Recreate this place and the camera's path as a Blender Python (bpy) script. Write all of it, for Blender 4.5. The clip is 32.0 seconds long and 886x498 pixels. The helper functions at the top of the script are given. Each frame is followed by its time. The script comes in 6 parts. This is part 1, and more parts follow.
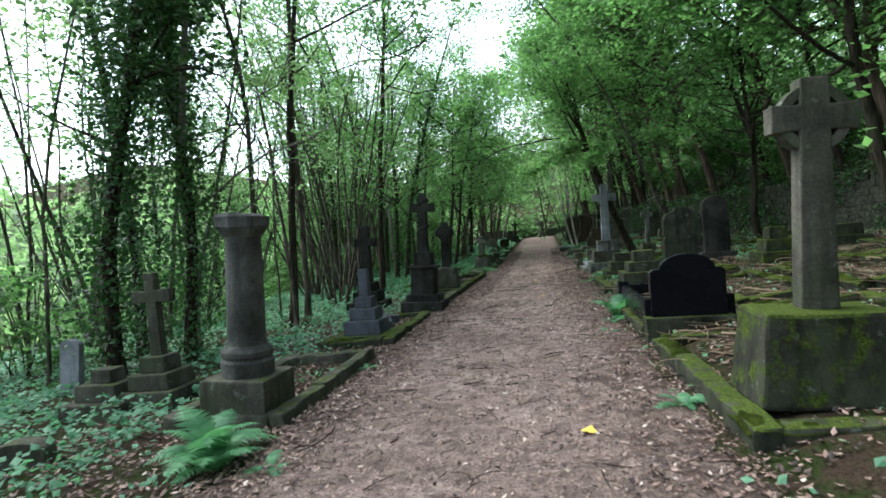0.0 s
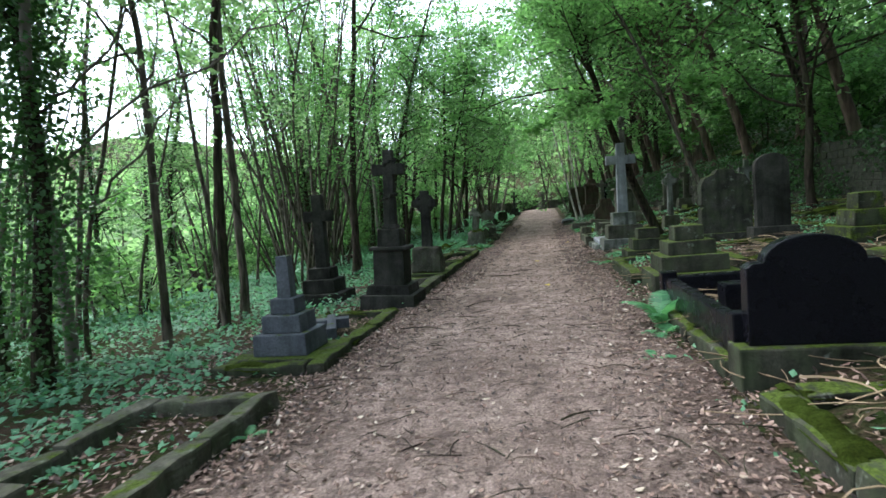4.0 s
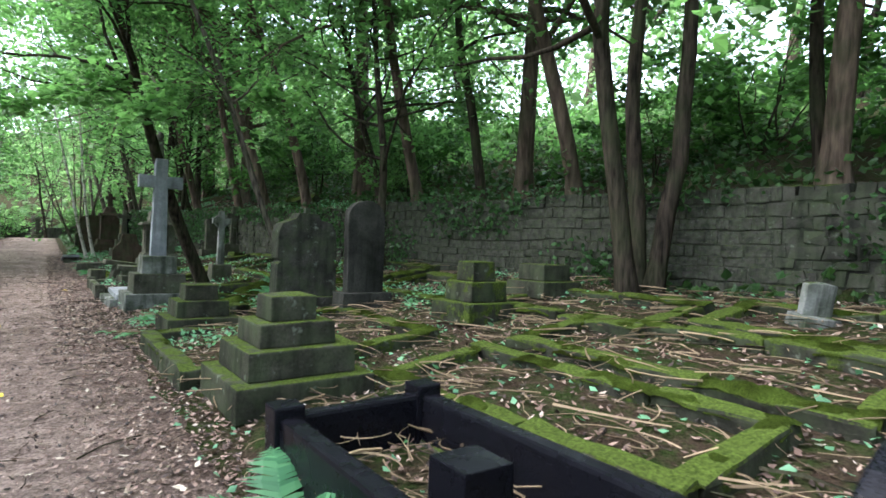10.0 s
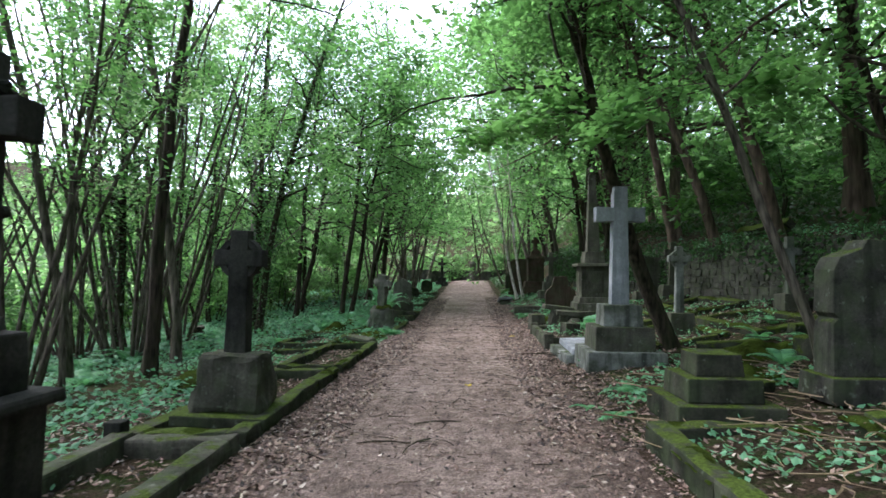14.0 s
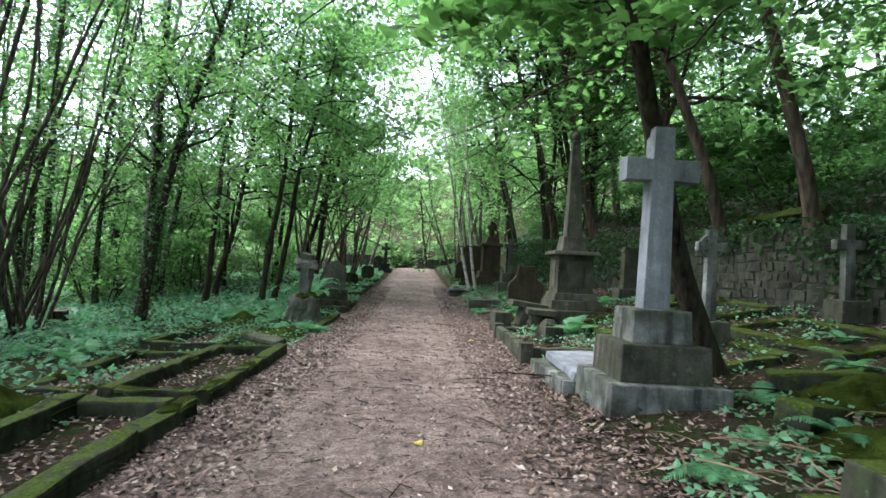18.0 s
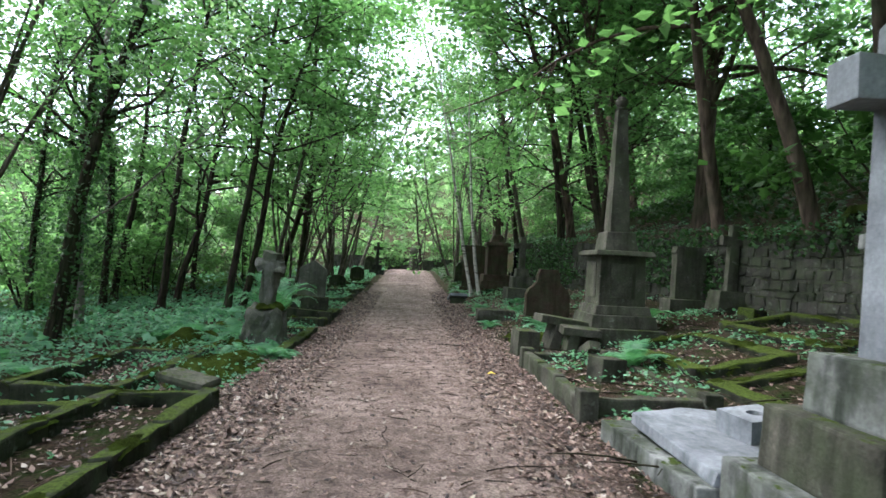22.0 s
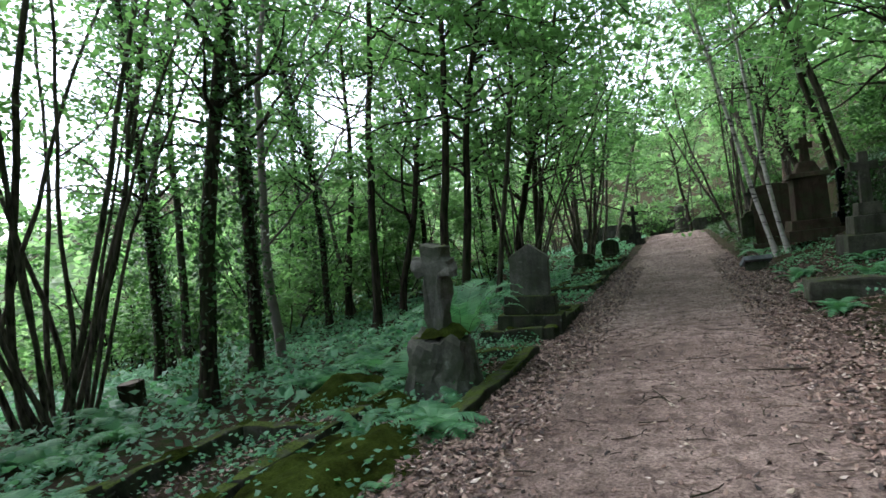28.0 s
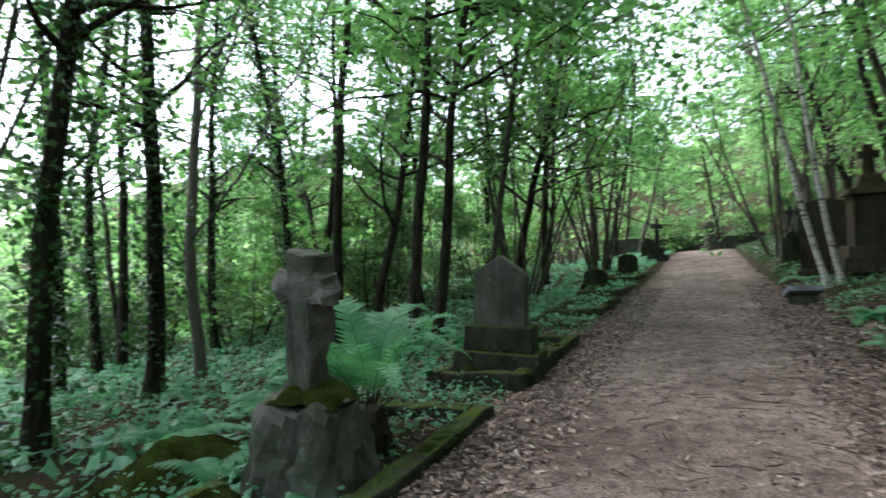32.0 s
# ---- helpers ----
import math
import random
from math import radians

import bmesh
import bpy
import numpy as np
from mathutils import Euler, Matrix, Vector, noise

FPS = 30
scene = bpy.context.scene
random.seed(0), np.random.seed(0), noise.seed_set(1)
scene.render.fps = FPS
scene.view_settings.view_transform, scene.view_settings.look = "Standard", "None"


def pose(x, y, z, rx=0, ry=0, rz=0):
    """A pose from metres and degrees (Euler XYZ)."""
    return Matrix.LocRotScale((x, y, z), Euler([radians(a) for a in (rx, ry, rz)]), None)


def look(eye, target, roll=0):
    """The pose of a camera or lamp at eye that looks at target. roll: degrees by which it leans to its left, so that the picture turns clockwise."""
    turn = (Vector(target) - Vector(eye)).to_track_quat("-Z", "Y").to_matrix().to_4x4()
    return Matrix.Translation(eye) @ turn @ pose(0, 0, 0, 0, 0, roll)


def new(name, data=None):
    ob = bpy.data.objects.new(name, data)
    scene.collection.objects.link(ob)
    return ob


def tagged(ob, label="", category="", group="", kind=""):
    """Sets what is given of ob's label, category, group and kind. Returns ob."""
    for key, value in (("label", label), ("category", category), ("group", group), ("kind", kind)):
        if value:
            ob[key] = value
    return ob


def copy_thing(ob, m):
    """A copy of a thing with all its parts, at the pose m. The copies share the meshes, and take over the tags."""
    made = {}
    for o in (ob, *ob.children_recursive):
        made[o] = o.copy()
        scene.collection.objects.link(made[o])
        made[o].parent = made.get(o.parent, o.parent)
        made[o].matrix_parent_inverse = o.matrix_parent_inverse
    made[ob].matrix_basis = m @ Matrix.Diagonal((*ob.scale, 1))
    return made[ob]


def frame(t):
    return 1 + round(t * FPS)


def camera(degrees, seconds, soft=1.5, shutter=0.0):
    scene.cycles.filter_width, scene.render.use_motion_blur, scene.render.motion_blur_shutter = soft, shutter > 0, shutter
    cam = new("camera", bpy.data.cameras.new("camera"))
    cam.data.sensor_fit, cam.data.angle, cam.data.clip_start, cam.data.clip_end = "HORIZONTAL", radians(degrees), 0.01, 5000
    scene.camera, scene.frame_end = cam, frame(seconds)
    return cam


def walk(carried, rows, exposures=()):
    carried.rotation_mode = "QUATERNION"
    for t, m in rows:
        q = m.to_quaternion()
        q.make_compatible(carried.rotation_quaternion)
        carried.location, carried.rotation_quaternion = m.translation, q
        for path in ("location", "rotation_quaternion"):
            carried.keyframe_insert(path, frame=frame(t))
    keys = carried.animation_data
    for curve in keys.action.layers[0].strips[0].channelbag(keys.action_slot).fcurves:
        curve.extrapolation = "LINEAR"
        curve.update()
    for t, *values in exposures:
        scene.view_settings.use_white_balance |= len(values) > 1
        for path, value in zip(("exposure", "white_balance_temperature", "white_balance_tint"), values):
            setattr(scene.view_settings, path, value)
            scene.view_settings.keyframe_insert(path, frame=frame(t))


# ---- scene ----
cam = camera(75.0, 32.0, soft=1.6, shutter=0.4)
PATH = [
    (0.0, 0.703, -0.783, 1.603, 88.94, 4.08, 9.99),
    (0.5, 0.639, -0.339, 1.594, 89.99, 3.08, 9.58),
    (1.0, 0.647, 0.057, 1.608, 88.15, 2.97, 9.63),
    (1.5, 0.657, 0.506, 1.605, 87.12, 3.94, 10.77),
    (2.0, 0.668, 0.821, 1.601, 86.63, 4.82, 11.44),
    (2.5, 0.606, 1.236, 1.592, 86.53, 3.76, 10.22),
    (3.0, 0.600, 1.597, 1.593, 86.85, 3.99, 9.73),
    (3.5, 0.557, 2.027, 1.557, 86.53, 4.18, 9.88),
    (5.5, 0.759, 3.811, 1.540, 86.05, 5.48, 10.57),
    (6.0, 0.758, 4.084, 1.562, 86.01, 6.48, 12.07),
    (6.5, 0.641, 4.427, 1.566, 87.80, 3.81, 6.81),
    (7.0, 0.582, 4.738, 1.571, 87.97, 3.24, -0.02),
    (7.5, 0.619, 5.111, 1.563, 88.63, 2.34, -5.00),
    (8.0, 0.664, 5.395, 1.549, 89.42, 1.24, -11.32),
    (8.5, 0.604, 5.761, 1.543, 89.83, 0.45, -19.14),
    (9.0, 0.609, 6.069, 1.541, 89.49, -0.35, -26.41),
    (9.5, 0.741, 6.382, 1.531, 89.13, -1.19, -31.44),
    (10.0, 0.855, 6.693, 1.550, 89.60, -1.95, -34.69),
    (10.5, 0.847, 7.067, 1.569, 90.91, -3.49, -34.18),
    (11.0, 0.762, 7.529, 1.599, 90.87, -0.40, -23.60),
    (11.5, 0.747, 7.901, 1.619, 91.24, 1.14, -10.41),
    (12.0, 0.682, 8.242, 1.628, 91.69, 0.57, -0.16),
    (12.5, 0.502, 8.562, 1.606, 91.83, 0.03, 2.12),
    (13.0, 0.389, 8.888, 1.600, 92.07, -0.20, 3.11),
    (13.5, 0.377, 9.322, 1.594, 92.12, -0.02, 4.21),
    (14.0, 0.355, 9.715, 1.611, 92.47, -0.50, 2.96),
    (14.5, 0.260, 10.132, 1.618, 92.43, -0.03, 1.25),
    (16.5, 0.115, 12.095, 1.545, 93.47, -0.82, -1.81),
    (17.0, 0.204, 12.546, 1.488, 92.77, -1.48, -2.65),
    (17.5, 0.282, 12.904, 1.489, 92.33, -2.10, -2.78),
    (18.0, 0.224, 13.230, 1.493, 91.51, -3.09, -2.56),
    (18.5, 0.140, 13.664, 1.517, 91.15, -3.68, -3.35),
    (19.0, 0.137, 14.096, 1.483, 90.72, -2.89, -2.05),
    (19.5, 0.170, 14.529, 1.508, 91.33, -2.46, -1.18),
    (20.0, 0.134, 14.842, 1.511, 91.57, -2.65, -2.19),
    (20.5, 0.079, 15.231, 1.530, 91.57, -2.78, -4.19),
    (21.0, 0.118, 15.569, 1.509, 91.30, -2.80, -4.99),
    (21.5, 0.180, 15.979, 1.510, 91.47, -3.65, -4.09),
    (22.0, 0.133, 16.316, 1.505, 91.66, -3.42, -3.24),
    (22.5, 0.045, 16.743, 1.503, 91.92, -2.83, -3.25),
    (23.0, 0.085, 17.159, 1.485, 91.91, -1.76, -1.86),
    (23.5, 0.141, 17.498, 1.528, 91.61, -0.61, 1.31),
    (24.0, 0.090, 17.791, 1.523, 90.99, 0.15, 4.98),
    (24.5, 0.023, 18.148, 1.542, 90.57, 0.68, 8.85),
    (25.0, 0.056, 18.456, 1.517, 89.78, 2.33, 13.89),
    (25.5, 0.125, 18.836, 1.521, 89.31, 3.68, 19.15),
    (27.5, 0.196, 20.427, 1.510, 90.44, 5.80, 22.25),
    (28.0, 0.196, 20.724, 1.502, 90.11, 6.07, 22.28),
    (28.5, 0.159, 21.018, 1.479, 89.48, 5.38, 21.59),
    (29.0, 0.121, 21.331, 1.488, 89.46, 5.50, 20.38),
    (29.5, 0.148, 21.616, 1.492, 89.57, 5.70, 19.20),
    (30.0, 0.217, 21.954, 1.513, 90.38, 6.76, 19.39),
    (30.5, 0.183, 22.298, 1.490, 90.83, 5.91, 18.01),
    (31.0, 0.167, 22.753, 1.487, 91.06, 4.60, 15.57),
    (31.5, 0.177, 23.070, 1.484, 90.84, 3.19, 17.26),
    (32.0, 0.172, 23.310, 1.508, 90.53, 2.63, 24.54),
]
walk(cam, [(t, pose(x, y, z, rx, ry, rz)) for t, x, y, z, rx, ry, rz in PATH], [(0, 2.17, 6050, 10), (3, 2.33, 6050, 10), (6, 2.58, 6050, 10), (7, 2.35, 6050, 10), (8, 2.7, 6050, 13), (9.5, 2.78, 6050, 13), (10.3, 3.03, 6050, 13), (11, 3.25, 6050, 13), (12, 2.77, 6050, 13), (13, 2.54, 6050, 13), (14, 2.54, 6050, 16), (17, 2.8, 6050, 16), (19, 2.9, 6050, 16), (20, 2.77, 6050, 16), (22, 2.75, 6050, 16), (25, 2.6, 6050, 16), (28, 2.28, 6050, 16), (30, 2.38, 6050, 16), (31, 2.24, 6050, 13), (32, 2.62, 6050, 13)])
SKY = 0.15

# ---------------------------------------------------------------- world, sun
world = bpy.data.worlds.new("overcast_sky")
scene.world = world
world.use_nodes = True
wn, wl = world.node_tree.nodes, world.node_tree.links
sky = wn.new("ShaderNodeTexSky")
sky.sky_type, sky.sun_disc = "NISHITA", False
sky.sun_elevation, sky.sun_rotation = radians(56), radians(-70)
sky.air_density, sky.dust_density, sky.ozone_density = 1.0, 1.5, 1.0
pale = wn.new("ShaderNodeHueSaturation")
pale.inputs["Saturation"].default_value = 0.45
wl.new(sky.outputs[0], pale.inputs["Color"])
wl.new(pale.outputs[0], wn["Background"].inputs["Color"])
wn["Background"].inputs["Strength"].default_value = SKY

sun_data = bpy.data.lights.new("sun", "SUN")
sun_data.energy, sun_data.angle, sun_data.color = 1.5, radians(50), (1.0, 0.97, 0.94)
sun_ob = new("sun", sun_data)
sun_ob.matrix_world = look((-22, 28, 35), (0, 20, 0))


# ---------------------------------------------------------------- materials
def material(name, build):
    m = bpy.data.materials.new(name)
    m.use_nodes = True
    nt = m.node_tree
    b = nt.nodes["Principled BSDF"]
    build(nt, b, lambda kind: nt.nodes.new(kind), nt.links.new)
    return m


def noise_node(nt, scale, detail=4.0, rough=0.6, offset=True):
    """Object-space noise, shifted by each object's random number."""
    co = nt.nodes.new("ShaderNodeTexCoord")
    tx = nt.nodes.new("ShaderNodeTexNoise")
    tx.inputs["Scale"].default_value, tx.inputs["Detail"].default_value = scale, detail
    tx.inputs["Roughness"].default_value = rough
    if offset:
        info, mul = nt.nodes.new("ShaderNodeObjectInfo"), nt.nodes.new("ShaderNodeVectorMath")
        mul.operation = "ADD"
        sc = nt.nodes.new("ShaderNodeMath")
        sc.operation = "MULTIPLY"
        sc.inputs[1].default_value = 37.0
        nt.links.new(info.outputs["Random"], sc.inputs[0])
        nt.links.new(co.outputs["Object"], mul.inputs[0])
        nt.links.new(sc.outputs[0], mul.inputs[1])
        nt.links.new(mul.outputs[0], tx.inputs["Vector"])
    else:
        nt.links.new(co.outputs["Object"], tx.inputs["Vector"])
    return tx


def ramp(nt, source, stops):
    r = nt.nodes.new("ShaderNodeValToRGB")
    el = r.color_ramp.elements
    while len(el) < len(stops):
        el.new(0.5)
    for e, (p, c) in zip(el, stops):
        e.position, e.color = p, (*c, 1) if len(c) == 3 else c
    nt.links.new(source, r.inputs[0])
    return r


def blend(nt, fac, a, b):
    x = nt.nodes.new("ShaderNodeMix")
    x.data_type = "RGBA"
    nt.links.new(fac, x.inputs[0])
    nt.links.new(a, x.inputs[6])
    nt.links.new(b, x.inputs[7])
    return x.outputs[2]


def bump(nt, b, height, strength, distance=0.02):
    n = nt.nodes.new("ShaderNodeBump")
    n.inputs["Strength"].default_value, n.inputs["Distance"].default_value = strength, distance
    nt.links.new(height, n.inputs["Height"])
    nt.links.new(n.outputs[0], b.inputs["Normal"])


def stone_mat(name, dark, light, moss=0.5, lichen=0.0, gloss=0.9, grit_share=0.8, streak=0.5, film=0.7):
    """Weathered stone: soot and streaks, green film, and moss on what faces up."""
    def build(nt, b, nd, ln):
        big, fine = noise_node(nt, 2.2, 5), noise_node(nt, 38, 6, 0.7)
        base = ramp(nt, big.outputs[0], [(0.3, dark), (0.72, light)])
        grit = ramp(nt, fine.outputs[0], [(0.3, (0.45, 0.45, 0.45)), (0.75, (1.25, 1.25, 1.2))])
        mul = nd("ShaderNodeMix")
        mul.data_type, mul.blend_type = "RGBA", "MULTIPLY"
        mul.inputs[0].default_value = grit_share
        ln(base.outputs[0], mul.inputs[6])
        ln(grit.outputs[0], mul.inputs[7])
        col = mul.outputs[2]
        algae = noise_node(nt, 3.4, 5)
        film_f = ramp(nt, algae.outputs[0], [(0.42, (0, 0, 0)), (0.66, (film, film, film))])
        green = nd("ShaderNodeRGB")
        green.outputs[0].default_value = (0.045, 0.06, 0.03, 1)
        col = blend(nt, film_f.outputs[0], col, green.outputs[0])
        st_co, st_map, st = nd("ShaderNodeTexCoord"), nd("ShaderNodeMapping"), nd("ShaderNodeTexNoise")
        st_map.inputs["Scale"].default_value = (1, 1, 0.12)
        st.inputs["Scale"].default_value, st.inputs["Detail"].default_value = 9.0, 5
        ln(st_co.outputs["Object"], st_map.inputs[0])
        ln(st_map.outputs[0], st.inputs["Vector"])
        run = ramp(nt, st.outputs[0], [(0.48, (0, 0, 0)), (0.68, (streak, streak, streak))])
        slime = nd("ShaderNodeRGB")
        slime.outputs[0].default_value = (dark[0] * 0.5, dark[1] * 0.55, dark[2] * 0.5, 1)
        col = blend(nt, run.outputs[0], col, slime.outputs[0])
        if lichen:
            spots = noise_node(nt, 9, 3)
            lf = ramp(nt, spots.outputs[0], [(0.66 - lichen, (0, 0, 0)), (0.8 - lichen * 0.6, (0.7, 0.7, 0.7))])
            pale_c = nd("ShaderNodeRGB")
            pale_c.outputs[0].default_value = (0.17, 0.19, 0.155, 1)
            col = blend(nt, lf.outputs[0], col, pale_c.outputs[0])
        if moss:
            geo, sep = nd("ShaderNodeNewGeometry"), nd("ShaderNodeSeparateXYZ")
            ln(geo.outputs["Normal"], sep.inputs[0])
            patch = noise_node(nt, 5.5, 6, 0.65)
            add = nd("ShaderNodeMath")
            add.operation = "MULTIPLY_ADD"
            add.inputs[1].default_value = 0.4
            ln(sep.outputs[2], add.inputs[0])
            ln(patch.outputs[0], add.inputs[2])
            mf = ramp(nt, add.outputs[0], [(1.04 - 0.3 * moss, (0, 0, 0)), (1.13 - 0.3 * moss, (1, 1, 1))])
            tint = ramp(nt, fine.outputs[0], [(0.3, (0.008, 0.014, 0.003)), (0.7, (0.07, 0.1, 0.018))])
            col = blend(nt, mf.outputs[0], col, tint.outputs[0])
        ln(col, b.inputs["Base Color"])
        b.inputs["Roughness"].default_value = gloss
        b.inputs["Specular IOR Level"].default_value = 0.06
        bump(nt, b, fine.outputs[0], 0.45, 0.012)
    return material(name, build)


SANDSTONE = stone_mat("sooty_sandstone", (0.028, 0.028, 0.022), (0.125, 0.12, 0.097), 0.45, 0.03)
SOOT = stone_mat("blackened_stone", (0.009, 0.0092, 0.0085), (0.058, 0.057, 0.051), 0.12, film=0.1)
MOSSY = stone_mat("mossy_stone", (0.014, 0.015, 0.011), (0.07, 0.069, 0.052), 0.8, 0.02)
DARKSTONE = stone_mat("dark_grey_stone", (0.032, 0.032, 0.031), (0.15, 0.15, 0.14), 0.12, film=0.22)
MOSSIER = stone_mat("thickly_mossed_stone", (0.01, 0.0105, 0.008), (0.055, 0.054, 0.042), 1.65, 0.03)
GREYSTONE = stone_mat("grey_granite", (0.05, 0.057, 0.068), (0.12, 0.13, 0.148), 0.2, film=0.1)
PALESTONE = stone_mat("pale_limestone", (0.13, 0.14, 0.152), (0.33, 0.35, 0.375), 0.1, 0.0, 0.8, 0.5, film=0.12)
STAINED = stone_mat("stained_limestone", (0.03, 0.034, 0.028), (0.28, 0.29, 0.275), 0.3, 0.02, 0.85, 0.6, 0.75)
REDSTONE = stone_mat("red_brown_sandstone", (0.03, 0.021, 0.016), (0.095, 0.066, 0.05), 0.2)
LICHENED = stone_mat("lichened_stone", (0.06, 0.06, 0.05), (0.19, 0.19, 0.165), 0.35, 0.03)
WALLSTONE = stone_mat("wall_gritstone", (0.012, 0.012, 0.0105), (0.085, 0.082, 0.07), 0.8, 0.04)


def moss_build(nt, b, nd, ln):
    big, fine = noise_node(nt, 3.5, 5), noise_node(nt, 70, 6, 0.75)
    f = ramp(nt, big.outputs[0], [(0.35, (0.3, 0.27, 0.24)), (0.68, (1.15, 1.2, 1.1))])
    c = ramp(nt, fine.outputs[0], [(0.28, (0.012, 0.02, 0.004)), (0.72, (0.07, 0.098, 0.018))])
    mul = nd("ShaderNodeMix")
    mul.data_type, mul.blend_type = "RGBA", "MULTIPLY"
    mul.inputs[0].default_value = 1.0
    ln(c.outputs[0], mul.inputs[6])
    ln(f.outputs[0], mul.inputs[7])
    ln(mul.outputs[2], b.inputs["Base Color"])
    b.inputs["Roughness"].default_value = 1.0
    b.inputs["Specular IOR Level"].default_value = 0.02
    bump(nt, b, fine.outputs[0], 1.0, 0.03)


MOSS = material("cushion_moss", moss_build)


def granite(nt, b, nd, ln):
    n = noise_node(nt, 160, 2)
    r = ramp(nt, n.outputs[0], [(0.4, (0.002, 0.002, 0.003)), (0.75, (0.012, 0.0125, 0.017))])
    ln(r.outputs[0], b.inputs["Base Color"])
    dust = noise_node(nt, 4, 4)
    b.inputs["Specular IOR Level"].default_value = 0.1
    rr = ramp(nt, dust.outputs[0], [(0.3, (0.16, 0.16, 0.16)), (0.8, (0.4, 0.4, 0.4))])
    ln(rr.outputs[0], b.inputs["Roughness"])


BLACKGRANITE = material("polished_black_granite", granite)


def earth(nt, b, nd, ln):
    big, mid, fine = noise_node(nt, 0.7, 4, 0.6, False), noise_node(nt, 6, 5, 0.7, False), noise_node(nt, 45, 5, 0.75, False)
    a = ramp(nt, big.outputs[0], [(0.3, (0.21, 0.162, 0.137)), (0.7, (0.46, 0.365, 0.315))])
    g = ramp(nt, fine.outputs[0], [(0.3, (0.16, 0.148, 0.144)), (0.7, (1.85, 1.8, 1.78))])
    mul = nd("ShaderNodeMix")
    mul.data_type, mul.blend_type = "RGBA", "MULTIPLY"
    mul.inputs[0].default_value = 1.0
    ln(a.outputs[0], mul.inputs[6])
    ln(g.outputs[0], mul.inputs[7])
    stain = ramp(nt, mid.outputs[0], [(0.42, (0, 0, 0)), (0.64, (0.7, 0.7, 0.7))])
    damp = nd("ShaderNodeRGB")
    damp.outputs[0].default_value = (0.095, 0.07, 0.06, 1)
    trod = blend(nt, stain.outputs[0], mul.outputs[2], damp.outputs[0])
    where, sep = nd("ShaderNodeTexCoord"), nd("ShaderNodeSeparateXYZ")
    ln(where.outputs["Object"], sep.inputs[0])
    off, side, edge = nd("ShaderNodeMath"), nd("ShaderNodeMath"), nd("ShaderNodeMath")
    off.operation, side.operation, edge.operation = "ADD", "ABSOLUTE", "MULTIPLY_ADD"
    off.inputs[1].default_value, edge.inputs[1].default_value = -0.05, 1.1
    ln(sep.outputs[0], off.inputs[0])
    ln(off.outputs[0], side.inputs[0])
    ln(mid.outputs[0], edge.inputs[0])
    ln(side.outputs[0], edge.inputs[2])
    rim = ramp(nt, edge.outputs[0], [(0.0, (0, 0, 0)), (1.0, (1, 1, 1))])
    rim.color_ramp.elements[0].position, rim.color_ramp.elements[1].position = 0.5, 0.82
    half = nd("ShaderNodeMath")
    half.operation = "MULTIPLY"
    half.inputs[1].default_value = 0.33
    ln(edge.outputs[0], half.inputs[0])
    nt.links.new(half.outputs[0], rim.inputs[0])
    mould = ramp(nt, fine.outputs[0], [(0.3, (0.014, 0.01, 0.008)), (0.7, (0.15, 0.105, 0.085))])
    ln(blend(nt, rim.outputs[0], trod, mould.outputs[0]), b.inputs["Base Color"])
    b.inputs["Roughness"].default_value = 0.95
    b.inputs["Specular IOR Level"].default_value = 0.03
    both = nd("ShaderNodeMath")
    ln(mid.outputs[0], both.inputs[0])
    ln(fine.outputs[0], both.inputs[1])
    bump(nt, b, both.outputs[0], 1.0, 0.06)


EARTH = material("trodden_earth", earth)


def floor_soil(nt, b, nd, ln):
    big, mid, fine = noise_node(nt, 0.5, 4, 0.6, False), noise_node(nt, 3.2, 6, 0.7, False), noise_node(nt, 40, 5, 0.75, False)
    soil = ramp(nt, fine.outputs[0], [(0.3, (0.01, 0.0075, 0.005)), (0.7, (0.085, 0.06, 0.042))])
    moss = ramp(nt, fine.outputs[0], [(0.3, (0.007, 0.013, 0.004)), (0.7, (0.042, 0.064, 0.018))])
    f = ramp(nt, mid.outputs[0], [(0.44, (0, 0, 0)), (0.6, (1, 1, 1))])
    ln(blend(nt, f.outputs[0], soil.outputs[0], moss.outputs[0]), b.inputs["Base Color"])
    b.inputs["Roughness"].default_value = 0.95
    b.inputs["Specular IOR Level"].default_value = 0.03
    bump(nt, b, fine.outputs[0], 0.9, 0.05)


SOIL = material("woodland_soil", floor_soil)


def litter(nt, b, nd, ln):
    geo = nd("ShaderNodeNewGeometry")
    r = ramp(nt, geo.outputs["Random Per Island"], [(0.0, (0.012, 0.008, 0.006)), (0.3, (0.06, 0.036, 0.027)), (0.65, (0.16, 0.1, 0.075)), (0.92, (0.26, 0.185, 0.145)), (1.0, (0.42, 0.36, 0.3))])
    ln(r.outputs[0], b.inputs["Base Color"])
    b.inputs["Roughness"].default_value = 0.8


LITTER = material("dead_leaves", litter)


